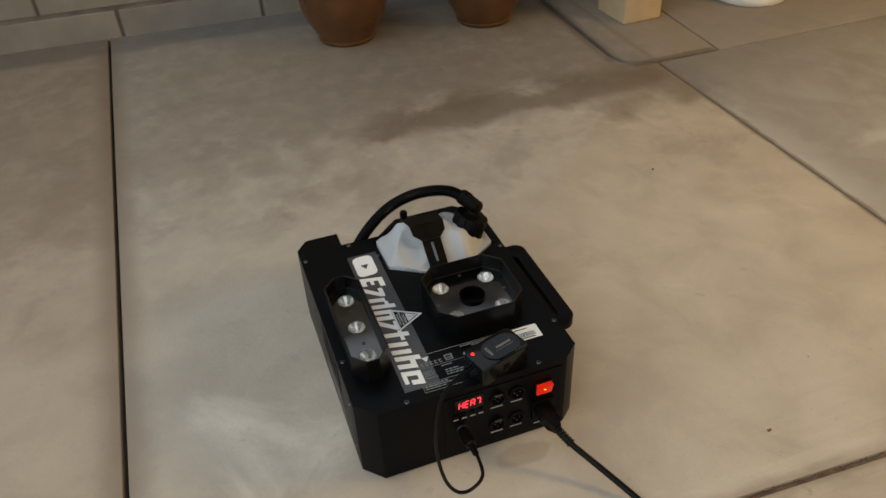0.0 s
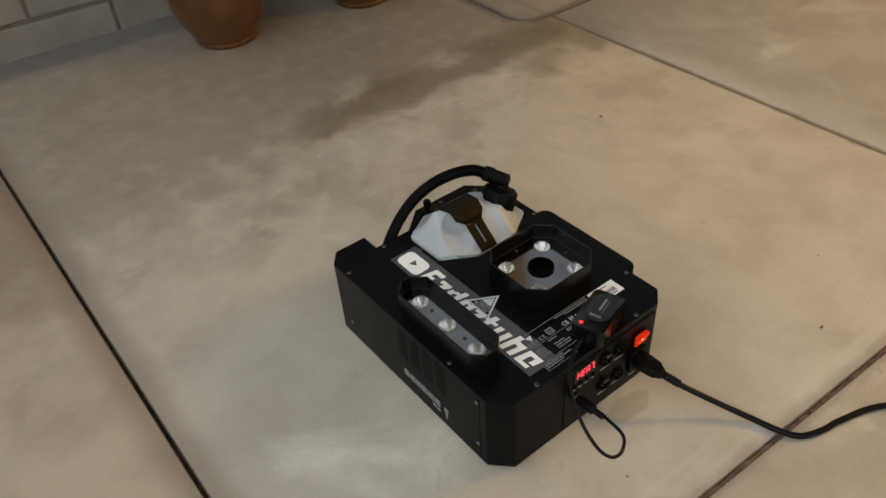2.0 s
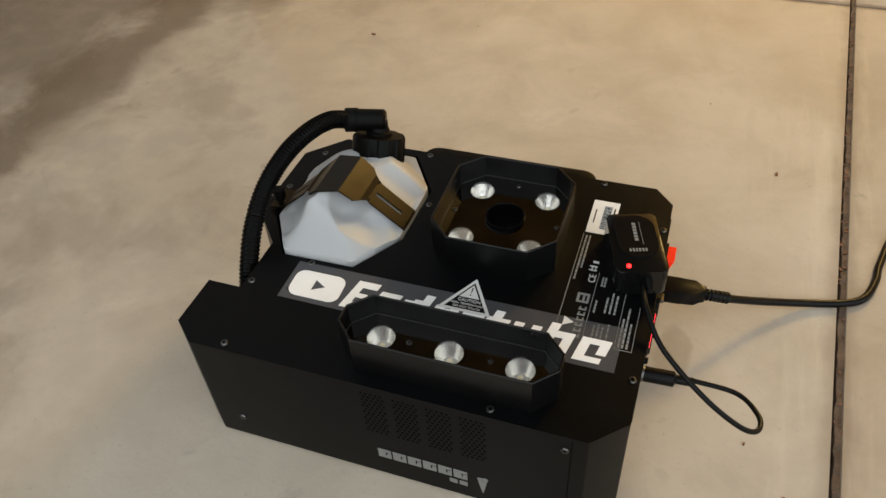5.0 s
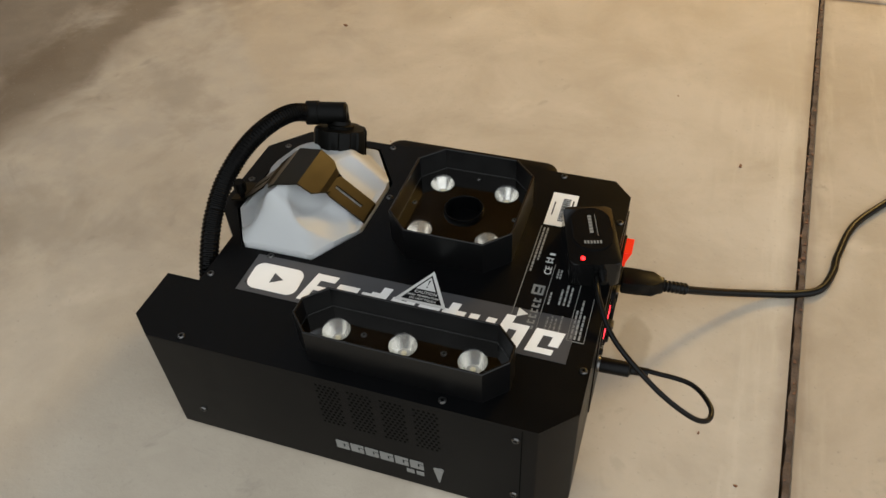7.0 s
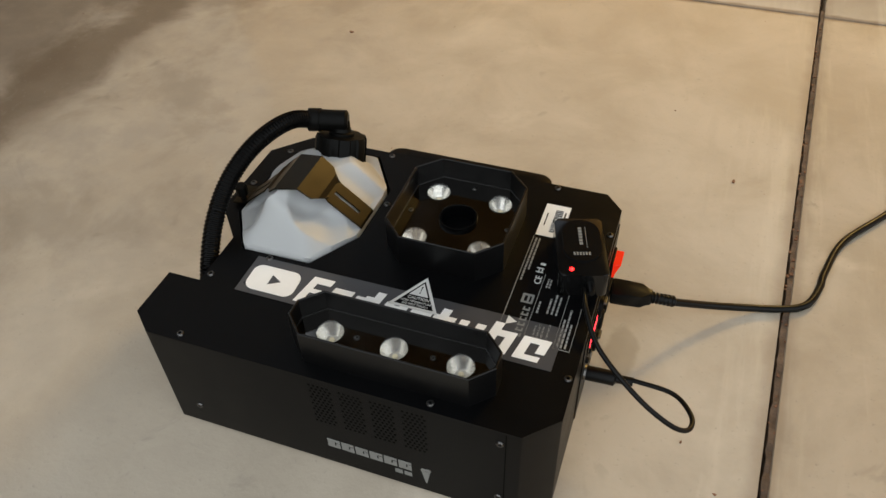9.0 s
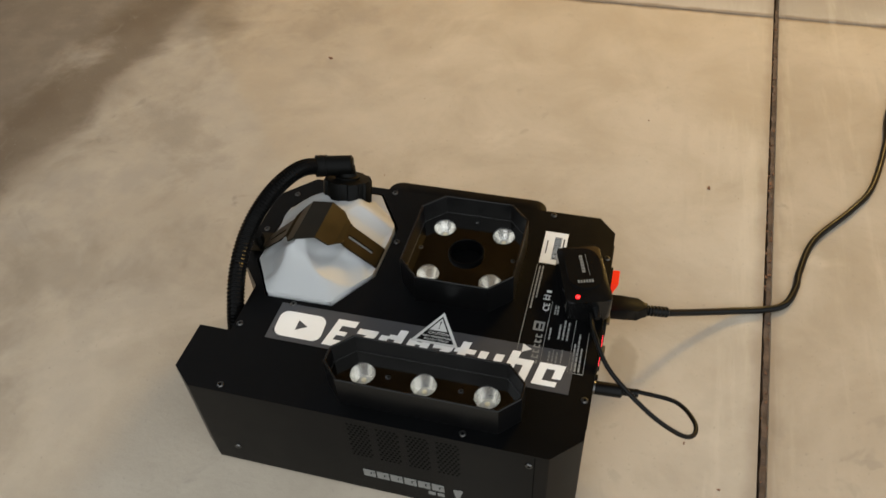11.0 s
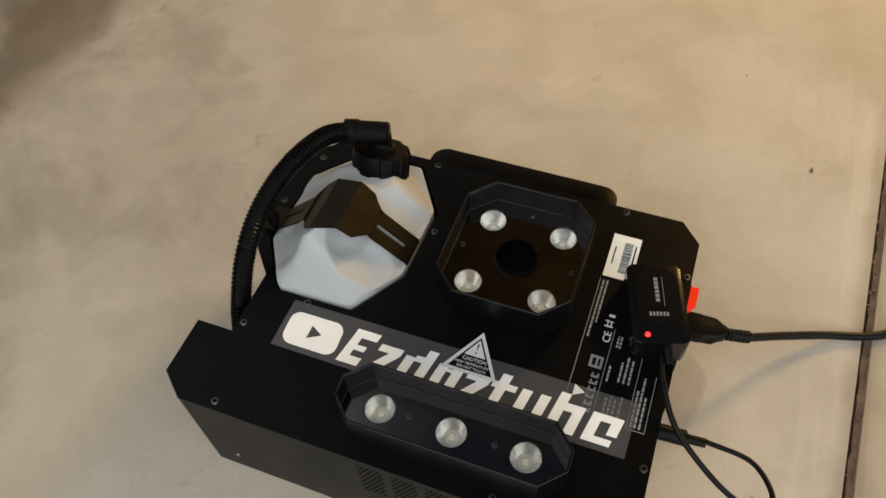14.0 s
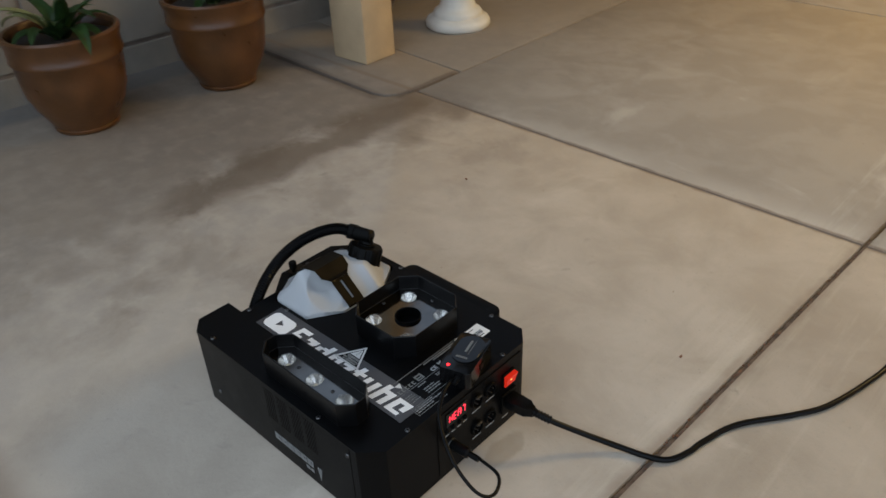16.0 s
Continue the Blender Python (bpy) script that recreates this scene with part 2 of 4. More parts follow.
BRASS = material("brass_nozzle", (0.62, 0.50, 0.30), 0.35, 1.0, vary=0.1, scale=120)
STEEL = material("dull_steel", (0.13, 0.128, 0.125), 0.35, 1.0, vary=0.2, scale=120)
LED_CUP = material("led_reflector", (0.74, 0.72, 0.67), 0.22, 0.85)
LED_CHIP = material("led_chip", (0.85, 0.74, 0.48), 0.4)
LED_SEAT = material("led_seat", (0.50, 0.46, 0.39), 0.4)
MARKINK = material("dull_grey_ink", (0.19, 0.19, 0.18), 0.8, spec=0.1)
SWITCHRED = glowing("lit_red_rocker", (1.0, 0.030, 0.008), 0.95)
LENS = clear_lens()
BOTTLE = plastic_bottle()
WHITE = material("white_vinyl", (0.82, 0.82, 0.81), 0.45, vary=0.04, scale=40)
GREYINK = material("grey_ink", (0.62, 0.62, 0.60), 0.5)
SILVERINK = material("silver_ink", (0.26, 0.26, 0.25), 0.5)
FILM = material("clear_film", (0.052, 0.052, 0.056), 0.30, vary=0.1, scale=30)
PAPER = material("white_paper", (0.78, 0.78, 0.76), 0.55, vary=0.04, scale=60)
TERRACOTTA = material("terracotta", (0.085, 0.036, 0.011), 0.30, vary=0.30, scale=14, bump=0.35, bump_scale=90)
POTTING = material("potting_soil", (0.03, 0.022, 0.016), 0.95, vary=0.4, scale=60, bump=1.0, bump_scale=150)
LEAF = material("succulent_leaf", (0.038, 0.080, 0.022), 0.36, vary=0.35, scale=20)
LEAF_EDGE = material("pale_leaf", (0.34, 0.36, 0.16), 0.4, vary=0.2, scale=20)
STUCCO = material("tan_paint", (0.45, 0.34, 0.20), 0.8, vary=0.12, scale=10, bump=0.6, bump_scale=120)
PLASTER = material("white_plaster", (0.58, 0.55, 0.48), 0.6, vary=0.10, scale=18, bump=0.3, bump_scale=80)
WOOD = material("brown_stained_wood", (0.050, 0.041, 0.032), 0.6, vary=0.3, scale=6, bump=0.3, bump_scale=40)
DRYLEAF = material("dry_debris", (0.16, 0.075, 0.04), 0.8, vary=0.4, scale=80)
RED = glowing("red_segment", (1.0, 0.030, 0.05), 5.0)
RED_DOT = glowing("red_indicator", (1.0, 0.012, 0.014), 9.0)
NEON = glowing("neon_glow", (1.0, 0.35, 0.06), 6.0)


# ---- mesh helpers ----
def mesh_of(bm, name, smooth=None):
    me = bpy.data.meshes.new(name)
    bmesh.ops.recalc_face_normals(bm, faces=bm.faces)
    bm.to_mesh(me)
    bm.free()
    if smooth:
        me.shade_smooth()
        if smooth < 180:
            me.set_sharp_from_angle(angle=radians(smooth))
    return me


def part(name, bm, mat, parent, label="", smooth=None, mats=()):
    me = mesh_of(bm, name, smooth)
    for m in (mat, *mats):
        me.materials.append(m)
    ob = new(name, me)
    ob.parent = parent
    return tagged(ob, label)


def thing(name, m, label, category, group="", kind=""):
    ob = new(name)
    ob.empty_display_size = 0.05
    ob.matrix_world = m
    return tagged(ob, label, category, group, kind)


def solo(name, bm, mat, label, category="", group="", kind="", smooth=None):
    me = mesh_of(bm, name, smooth)
    me.materials.append(mat)
    return tagged(new(name, me), label, category, group, kind)


def bevel(bm, width, segments=2, edges=None):
    bmesh.ops.bevel(bm, geom=list(edges if edges is not None else bm.edges), offset=width, segments=segments, profile=0.5, affect="EDGES", clamp_overlap=True)


def prism(poly, z0, z1, bev=0.0, seg=2, top_only=False, bm=None):
    """A polygon drawn up from z0 to z1."""
    own = bmesh.new()
    low = [own.verts.new((x, y, z0)) for x, y in poly]
    high = [own.verts.new((x, y, z1)) for x, y in poly]
    own.faces.new(list(reversed(low)))
    top = own.faces.new(high)
    for i in range(len(poly)):
        j = (i + 1) % len(poly)
        own.faces.new((low[i], low[j], high[j], high[i]))
    if bev:
        bevel(own, bev, seg, top.edges if top_only else None)
    return joined(bm, own)


def joined(bm, own):
    if bm is None:
        return own
    me = bpy.data.meshes.new("tmp")
    own.to_mesh(me)
    own.free()
    bm.from_mesh(me)
    bpy.data.meshes.remove(me)
    return bm


def box(x0, x1, y0, y1, z0, z1, bev=0.0, seg=2, bm=None):
    return prism([(x0, y0), (x1, y0), (x1, y1), (x0, y1)], z0, z1, bev, seg, bm=bm)


def moved(bm, m):
    bm.transform(m)
    return bm


def round_rect(x0, x1, y0, y1, r, n=6):
    pts = []
    for cx, cy, a in ((x1 - r, y1 - r, 0), (x0 + r, y1 - r, 90), (x0 + r, y0 + r, 180), (x1 - r, y0 + r, 270)):
        for i in range(n + 1):
            t = radians(a + 90 * i / n)
            pts.append((cx + r * math.cos(t), cy + r * math.sin(t)))
    return pts


def cut_rect(x0, x1, y0, y1, c):
    return [(x0 + c, y0), (x1 - c, y0), (x1, y0 + c), (x1, y1 - c), (x1 - c, y1), (x0 + c, y1), (x0, y1 - c), (x0, y0 + c)]


def circle(cx, cy, r, n=24):
    return [(cx + r * math.cos(2 * math.pi * i / n), cy + r * math.sin(2 * math.pi * i / n)) for i in range(n)]


def lathe(profile, seg=32, cx=0.0, cy=0.0, bm=None, ribs=0.0):
    """A profile of (radius, z) turned round the upright axis at (cx, cy)."""
    own = bmesh.new()
    rings = []
    for r, z in profile:
        if r < 1e-6:
            rings.append([own.verts.new((cx, cy, z))])
        else:
            rings.append([own.verts.new((cx + (r - (ribs if i % 2 else 0)) * math.cos(2 * math.pi * i / seg), cy + (r - (ribs if i % 2 else 0)) * math.sin(2 * math.pi * i / seg), z)) for i in range(seg)])
    for a, b in zip(rings, rings[1:]):
        for i in range(seg):
            j = (i + 1) % seg
            if len(a) == 1:
                own.faces.new((a[0], b[j], b[i]))
            elif len(b) == 1:
                own.faces.new((a[i], a[j], b[0]))
            else:
                own.faces.new((a[i], a[j], b[j], b[i]))
    return joined(bm, own)


def glide(points, steps=10):
    """Catmull-Rom through the points."""
    p = [Vector(q) for q in points]
    p = [2 * p[0] - p[1], *p, 2 * p[-1] - p[-2]]
    out = []
    for i in range(1, len(p) - 2):
        a, b, c, d = p[i - 1 : i + 3]
        for s in range(steps):
            u = s / steps
            out.append(0.5 * (2 * b + (c - a) * u + (2 * a - 5 * b + 4 * c - d) * u * u + (3 * b - a - 3 * c + d) * u**3))
    out.append(p[-2])
    return out


def tube(path, radius, seg=12, bm=None):
    """A closed tube along a path; radius: a number, or one that depends on how far along (0 to 1)."""
    own = bmesh.new()
    path = [Vector(q) for q in path]
    side, rings = None, []
    for i, q in enumerate(path):
        way = (path[min(i + 1, len(path) - 1)] - path[max(i - 1, 0)]).normalized()
        side = way.orthogonal().normalized() if side is None else (side - way * side.dot(way)).normalized()
        up = way.cross(side)
        r = radius(i / (len(path) - 1)) if callable(radius) else radius
        rings.append([own.verts.new(q + r * (math.cos(2 * math.pi * k / seg) * side + math.sin(2 * math.pi * k / seg) * up)) for k in range(seg)])
    for a, b in zip(rings, rings[1:]):
        for k in range(seg):
            j = (k + 1) % seg
            own.faces.new((a[k], a[j], b[j], b[k]))
    own.faces.new(list(reversed(rings[0])))
    own.faces.new(rings[-1])
    return joined(bm, own)


def words(text, height, m, thick=0.0002):
    """Letters as a bmesh, standing on the local x axis of m."""
    c = bpy.data.curves.new("letters", "FONT")
    c.body, c.size, c.extrude = text, height, thick
    ob = new("letters", c)
    me = bpy.data.meshes.new_from_object(ob.evaluated_get(bpy.context.evaluated_depsgraph_get()))
    bpy.data.objects.remove(ob)
    bm = bmesh.new()
    bm.from_mesh(me)
    bpy.data.meshes.remove(me)
    return moved(bm, m)


# ---- ground, slabs ----
def jr(y):
    """The joint on the connector side."""
    return 0.379 + 0.051 * y


def jf(x):
    """The joint on the far side."""
    return 0.900 - 0.019 * x


ground = solo("ground", box(-60, 60, -60, 60, -0.3, -0.03), SOIL, "dark bare earth under the patio slabs", "ground", kind="structure")
patio = tagged(new("pavement"), "pale tan concrete patio in large slabs with dark joints", "patio", kind="structure")
GR, GL, GF = 0.0042, 0.0038, 0.0024
SLABS = [
    [(-1.72, -0.46 + GL), (jr(-0.46) - GR, -0.46 + GL), (jr(0.893) - GR, jf(0.42) - GF), (-0.79, jf(-0.79) - GF), (-0.80, 0.865), (-0.825, 0.828), (-0.87, 0.815), (-1.72, 0.855)],
    [(-1.78, -4.0), (jr(-4.0) - GR, -4.0), (jr(-0.46) - GR, -0.46 - GL), (-1.72, -0.46 - GL)],
    [(jr(-4.0) + GR, -4.0), (3.2, -4.0), (3.2, jf(3.2) - GF), (jr(0.893) + GR, jf(0.42) - GF)],
    [(-0.788, jf(-0.79) + GF), (jr(0.893) - GR, jf(0.42) + GF), (jr(2.36) - GR, 2.36 - GF), (-0.788, 2.372 - GF)],
    [(jr(0.893) + GR, jf(0.42) + GF), (3.2, jf(3.2) + GF), (3.2, 2.35 - GF), (jr(2.36) + GR, 2.36 - GF)],
    [(-1.58, 0.870), (-0.877, 0.8315), (-0.839, 0.8425), (-0.815, 0.875), (-0.800, 0.929), (-0.796, 1.1035), (-1.56, 1.1635)],
    [(-1.56, 1.169), (-0.792, 1.109), (-0.792, 2.372 - GF), (-1.48, 2.385 - GF)],
    [(-1.48, 2.385 + GF), (-0.79, 2.372 + GF), (jr(2.36), 2.36 + GF), (3.2, 2.35 + GF), (3.2, 4.5), (-1.35, 4.5)],
]
for poly in SLABS:
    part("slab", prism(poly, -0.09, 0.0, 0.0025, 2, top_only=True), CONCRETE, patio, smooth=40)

# packed dirt that fills the wide joint unevenly, with a crack left open on one side
r = random.Random(23)
fill = bmesh.new()
rows = []
for i in range(260):
    y = -1.2 + 0.0082 * i
    a, h = -0.0022 + r.uniform(-0.0010, 0.0009), -0.0034 + r.uniform(-0.0012, 0.0012)
    rows.append([fill.verts.new((jr(y) + dx, y, z)) for dx, z in ((a, -0.0302), (a + 0.0008, h), (0.0015, h + r.uniform(-0.0006, 0.0006)), (0.0046, h + 0.0005))])
for p, q in zip(rows, rows[1:]):
    for k in range(3):
        fill.faces.new((p[k], p[k + 1], q[k + 1], q[k]))
part("joint_fill", fill, FILLDIRT, patio, "brown packed dirt in the joint")

# ---- block wall along the west side, a little out of square ----
WALL = pose(-1.607, 0, 0, 0, 0, -3.2)
block_wall = tagged(new("wall_west"), "tan concrete block garden wall with dark raked joints", "wall", kind="structure")
block_wall.matrix_world = WALL
core = part("mortar_core", box(-0.19, -0.006, -4.2, 4.4, -0.1, 1.69), MORTAR, block_wall)
rng = random.Random(4)
block_mesh = mesh_of(prism([(-0.195, 0.005), (0.0, 0.005), (0.0, 0.419), (-0.195, 0.419)], 0, 0.193, 0.004, 2), "block")
block_mesh.materials.append(BLOCK)
low_mesh = mesh_of(prism([(-0.195, 0.005), (0.0, 0.005), (0.0, 0.419), (-0.195, 0.419)], 0, 0.178, 0.004, 2), "block")
low_mesh.materials.append(BLOCK)
for row in range(9):
    z = -0.1 + 0.004 if row == 0 else 0.094 + 0.2 * (row - 1)
    for col in range(-9, 10):
        y = 0.424 * col + 0.008 + (0.212 if row % 2 else 0)
        ob = new("block", low_mesh if row == 0 else block_mesh)
        ob.parent = block_wall
        ob.matrix_basis = pose(rng.uniform(-0.0015, 0.0015), y, z)

part("coping", box(-0.205, 0.012, -4.2, 4.4, 1.69, 1.74, 0.006), BLOCK, block_wall, "flat coping course")

# ---- fog machine ----
TOP = 0.133
OUTLINE = [(-0.167, -0.156), (0.173, -0.156), (0.199, -0.131), (0.199, 0.128), (0.181, 0.149), (-0.155, 0.149), (-0.190, 0.113), (-0.190, 0.012), (-0.156, -0.026), (-0.156, -0.087), (-0.189, -0.087), (-0.189, -0.138)]
CUTOUT = [(-0.140, -0.037), (-0.068, -0.036), (-0.037, 0.012), (-0.035, 0.088), (-0.068, 0.138), (-0.130, 0.138), (-0.168, 0.095), (-0.171, 0.010)]


def holed(outer, holes, z0, z1):
    """A flat plate with holes, z0 to z1 thick."""
    bm = bmesh.new()
    loops = []
    for loop in (outer, *holes):
        vs = [bm.verts.new((x, y, z0)) for x, y in loop]
        loops.append([bm.edges.new((vs[i], vs[(i + 1) % len(vs)])) for i in range(len(vs))])
    bmesh.ops.triangle_fill(bm, use_beauty=True, use_dissolve=False, edges=[e for l in loops for e in l])
    made = bmesh.ops.extrude_face_region(bm, geom=list(bm.faces))
    bmesh.ops.translate(bm, verts=[v for v in made["geom"] if isinstance(v, bmesh.types.BMVert)], vec=(0, 0, z1 - z0))
    return bm


machine = thing("fog_machine", pose(0, 0, 0), "black metal fog machine with two lamp clusters on the slab", "fog machine")


def shell(outline, z0, z1, t=0.004):
    """The sheet-metal casing: walls of the outline with a floor."""
    bm = bmesh.new()
    n = len(outline)
    rings = [[bm.verts.new((x, y, z)) for x, y in outline] for z in (z0, z1)]
    for i in range(n):
        j = (i + 1) % n
        bm.faces.new((rings[0][i], rings[0][j], rings[1][j], rings[1][i]))
    bm.faces.new(list(reversed(rings[0])))
    bevel(bm, 0.0012, 2, [e for e in bm.edges if abs(e.verts[0].co.z - e.verts[1].co.z) > 0.01])
    return bm


part("casing", shell(OUTLINE, 0.006, TOP - 0.002), BLACK, machine, smooth=30)
lid = part("lid", holed(OUTLINE, [CUTOUT], TOP - 0.002, TOP), BLACK, machine, "black powder-coated top plate with a bottle opening")
well = bmesh.new()
lo, hi = [well.verts.new((x, y, 0.03)) for x, y in CUTOUT], [well.verts.new((x, y, TOP - 0.002)) for x, y in CUTOUT]
well.faces.new(lo)
for i in range(8):
    well.faces.new((lo[i], hi[i], hi[(i + 1) % 8], lo[(i + 1) % 8]))
part("bottle_well", well, BLACK_IN, machine)
for x, y in ((-0.15, -0.13), (0.16, -0.13), (0.16, 0.12), (-0.13, 0.12)):
    part("foot", lathe([(0, 0), (0.011, 0), (0.013, 0.0015), (0.013, 0.007), (0, 0.007)], 20, x, y), RUBBER, machine, "round rubber foot", smooth=40)


def screw_mesh():
    bm = lathe([(0, -0.0006), (0.0014, -0.0006), (0.0017, 0.0015), (0.0027, 0.0014), (0.0034, 0.0004), (0.0034, -0.001)], 12)
    return bm


screw = mesh_of(screw_mesh(), "screw", 40)
screw.materials.append(STEEL)


def screws(places, m=None, parent=machine):
    for p in places:
        ob = new("screw", screw)
        ob.parent = parent
        ob.matrix_basis = Matrix.Translation(p) @ (m or Matrix())


screws([(x, y, TOP) for x, y in ((-0.150, -0.077), (-0.107, -0.0415), (-0.0300, 0.066), (-0.056, 0.1435), (0.130, 0.1435), (0.1945, 0.089), (0.194, -0.091), (-0.136, -0.149), (0.096, -0.1485), (-0.1795, 0.056), (-0.168, 0.118))])
screws([(0.156, -0.156, 0.116), (0.156, -0.156, 0.034), (-0.14, -0.156, 0.034)], pose(0, 0, 0, 90, 0, 0))

# seam, vents and marks on the long side
part("seam", box(0.1605, 0.1614, -0.1563, -0.155, 0.008, TOP - 0.003), BLACK_IN, machine)
for i, x0 in enumerate((-0.012, 0.016, 0.044, 0.072)):
    bm = bmesh.new()
    for row in range(13):
        for c in range(5):
            cx, cz = x0 + 0.0022 + 0.0042 * c + (0.0021 if row % 2 else 0), 0.071 + 0.0043 * row
            box(cx - 0.0010, cx + 0.0010, -0.1562, -0.155, cz - 0.0010, cz + 0.0010, bm=bm)
    part("vent", bm, BLACK_IN, machine, "field of small punched air holes")


def bars(name, rects, m, mat, parent, label="", thick=0.0004, slant=0.0):
    """Plain blocks (x0, x1, y0, y1), or polygons, lying on the plane of m."""
    bm = bmesh.new()
    for rect in rects:
        if isinstance(rect[0], tuple):
            prism([(x + slant * y, y) for x, y in rect], 0, thick, bm=bm)
            continue
        x0, x1, y0, y1 = rect
        prism([(x0 + slant * y0, y0), (x1 + slant * y0, y0), (x1 + slant * y1, y1), (x0 + slant * y1, y1)], 0, thick, bm=bm)
    ob = part(name, moved(bm, m), mat, parent, label)
    return tagged(ob, kind="stuff") if len(rects) > 30 else ob


FRONT = pose(0, -0.156, -0.0045, 90, 0, 0)
for i in range(6):
    bars("side_mark", [(-0.004 + 0.0138 * i, 0.0082 + 0.0138 * i, 0.0458, 0.0495), (-0.004 + 0.0138 * i, 0.0030 + 0.0138 * i, 0.0408, 0.0458), (0.0044 + 0.0138 * i, 0.0082 + 0.0138 * i, 0.0408, 0.0446), (-0.004 + 0.0138 * i, 0.0082 + 0.0138 * i, 0.0372, 0.0408)], FRONT, MARKINK, machine)
bars("side_mark_small", [(0.061, 0.068, 0.0275, 0.0335), (0.070, 0.077, 0.0275, 0.0335)], FRONT, MARKINK, machine, "two small grey printed blocks")
bm = prism([(0.0865, 0.042), (0.0945, 0.042), (0.0912, 0.024), (0.0902, 0.024)], 0, 0.0004)
prism(circle(0.0885, 0.0445, 0.0026, 10), 0, 0.0004, bm=bm)
prism(circle(0.0928, 0.0450, 0.0028, 10), 0, 0.00044, bm=bm)
part("cone_mark", moved(bm, FRONT), MARKINK, machine, "small grey printed cone shape")

# carrying handle across the back
handle = holed(round_rect(-0.074, 0.118, 0.120, 0.187, 0.016, 7), [round_rect(-0.046, 0.098, 0.1535, 0.167, 0.005, 4)], 0.096, 0.1125)
bevel(handle, 0.003, 2, [e for e in handle.edges if len(e.link_faces) == 2 and e.calc_face_angle(0) > 1.2])
part("carry_handle", handle, BLACK, machine, "black rounded carrying handle with a long slot", smooth=35)
part("handle_bracket", box(-0.06, 0.108, 0.1495, 0.153, 0.06, 0.097, 0.001), BLACK, machine)


# light clusters: an upright collar round a gloss plate with clear lenses
def cluster(x0, x1, y0, y1, cut, rim, plate_z, leds, bolts, hole=None):
    ring = holed(cut_rect(x0, x1, y0, y1, cut), [cut_rect(x0 + 0.0018, x1 - 0.0018, y0 + 0.0018, y1 - 0.0018, cut - 0.0006)], TOP, rim)
    bevel(ring, 0.0005, 1, [e for e in ring.edges if min(v.co.z for v in e.verts) > rim - 0.0001 and e.calc_face_angle(0) > 1])
    base = part("lamp_collar", ring, SATIN, machine, "black eight-sided sheet-metal collar")
    inner = cut_rect(x0 + 0.0014, x1 - 0.0014, y0 + 0.0014, y1 - 0.0014, cut - 0.0006)
    rings = [circle(x, y, 0.0118, 24) for x, y in leds]
    if hole:
        rings.append(circle(*hole, 36))
    part("face_plate", holed(inner, rings, plate_z - 0.002, plate_z), PLATE, base, "gloss black plate")
    part("plate_lip", holed(inner, [cut_rect(x0 + 0.0025, x1 - 0.0025, y0 + 0.0025, y1 - 0.0025, cut - 0.0009)], plate_z, plate_z + 0.0006), EDGE, base, "thin worn sheet edge")
    for x, y in leds:
        z = plate_z
        part("reflector", lathe([(0.0117, z - 0.0006), (0.0095, z - 0.005), (0.0062, z - 0.0098), (0.0052, z - 0.0110)], 24, x, y), LED_CUP, base, smooth=40)
        part("chip_seat", prism(circle(x, y, 0.0056, 16), z - 0.0122, z - 0.0108), LED_SEAT, base)
        part("chip", prism(circle(x, y, 0.0025, 12), z - 0.0108, z - 0.0092, 0.0005), LED_CHIP, base)
        part("lens", lathe([(0.0116, z - 0.002), (0.0116, z + 0.0012), (0.0105, z + 0.0032), (0.0075, z + 0.0046), (0.0056, z + 0.0050), (0.0050, z + 0.0030), (0.0040, z - 0.0010), (0, z - 0.0012)], 28, x, y), LENS, base, "clear domed lens", smooth=50)
    bolt_ob = [(x, y, plate_z) for x, y in bolts]
    for p in bolt_ob:
        ob = new("bolt", screw)
        ob.parent = base
        ob.matrix_basis = Matrix.Translation(p) @ Matrix.Scale(0.8, 4)
    return base


row3 = cluster(-0.037, 0.143, -0.142, -0.091, 0.017, 0.168, 0.147, [(-0.005, -0.1165), (0.053, -0.1165), (0.111, -0.1165)], [(0.019, -0.1155), (0.087, -0.1155)])
quad = cluster(-0.0065, 0.1095, -0.010, 0.114, 0.021, 0.168, 0.145, [(0.0195, 0.087), (0.0845, 0.087), (0.0195, 0.0175), (0.0845, 0.0175)], [(0.052, 0.103), (0.002, 0.053), (0.101, 0.053), (0.052, 0.001)], (0.0515, 0.0535, 0.0185))
part("nozzle_pipe", lathe([(0.0172, 0.1480), (0.0176, 0.1488), (0.0186, 0.1488), (0.0190, 0.1480), (0.0190, 0.05), (0.0172, 0.05), (0.0172, 0.1480)], 36, 0.0515, 0.0535), BLACK, quad, "dark round outlet pipe", smooth=40)
part("nozzle", lathe([(0, 0.117), (0.0016, 0.118), (0.0018, 0.1255), (0.0042, 0.1255), (0.0048, 0.124), (0.0048, 0.116), (0.006, 0.116), (0.006, 0.098), (0.0185, 0.096), (0.0185, 0.09), (0, 0.09)], 20, 0.0515, 0.0535), BRASS, quad, "small brass nozzle inside the pipe", smooth=40)

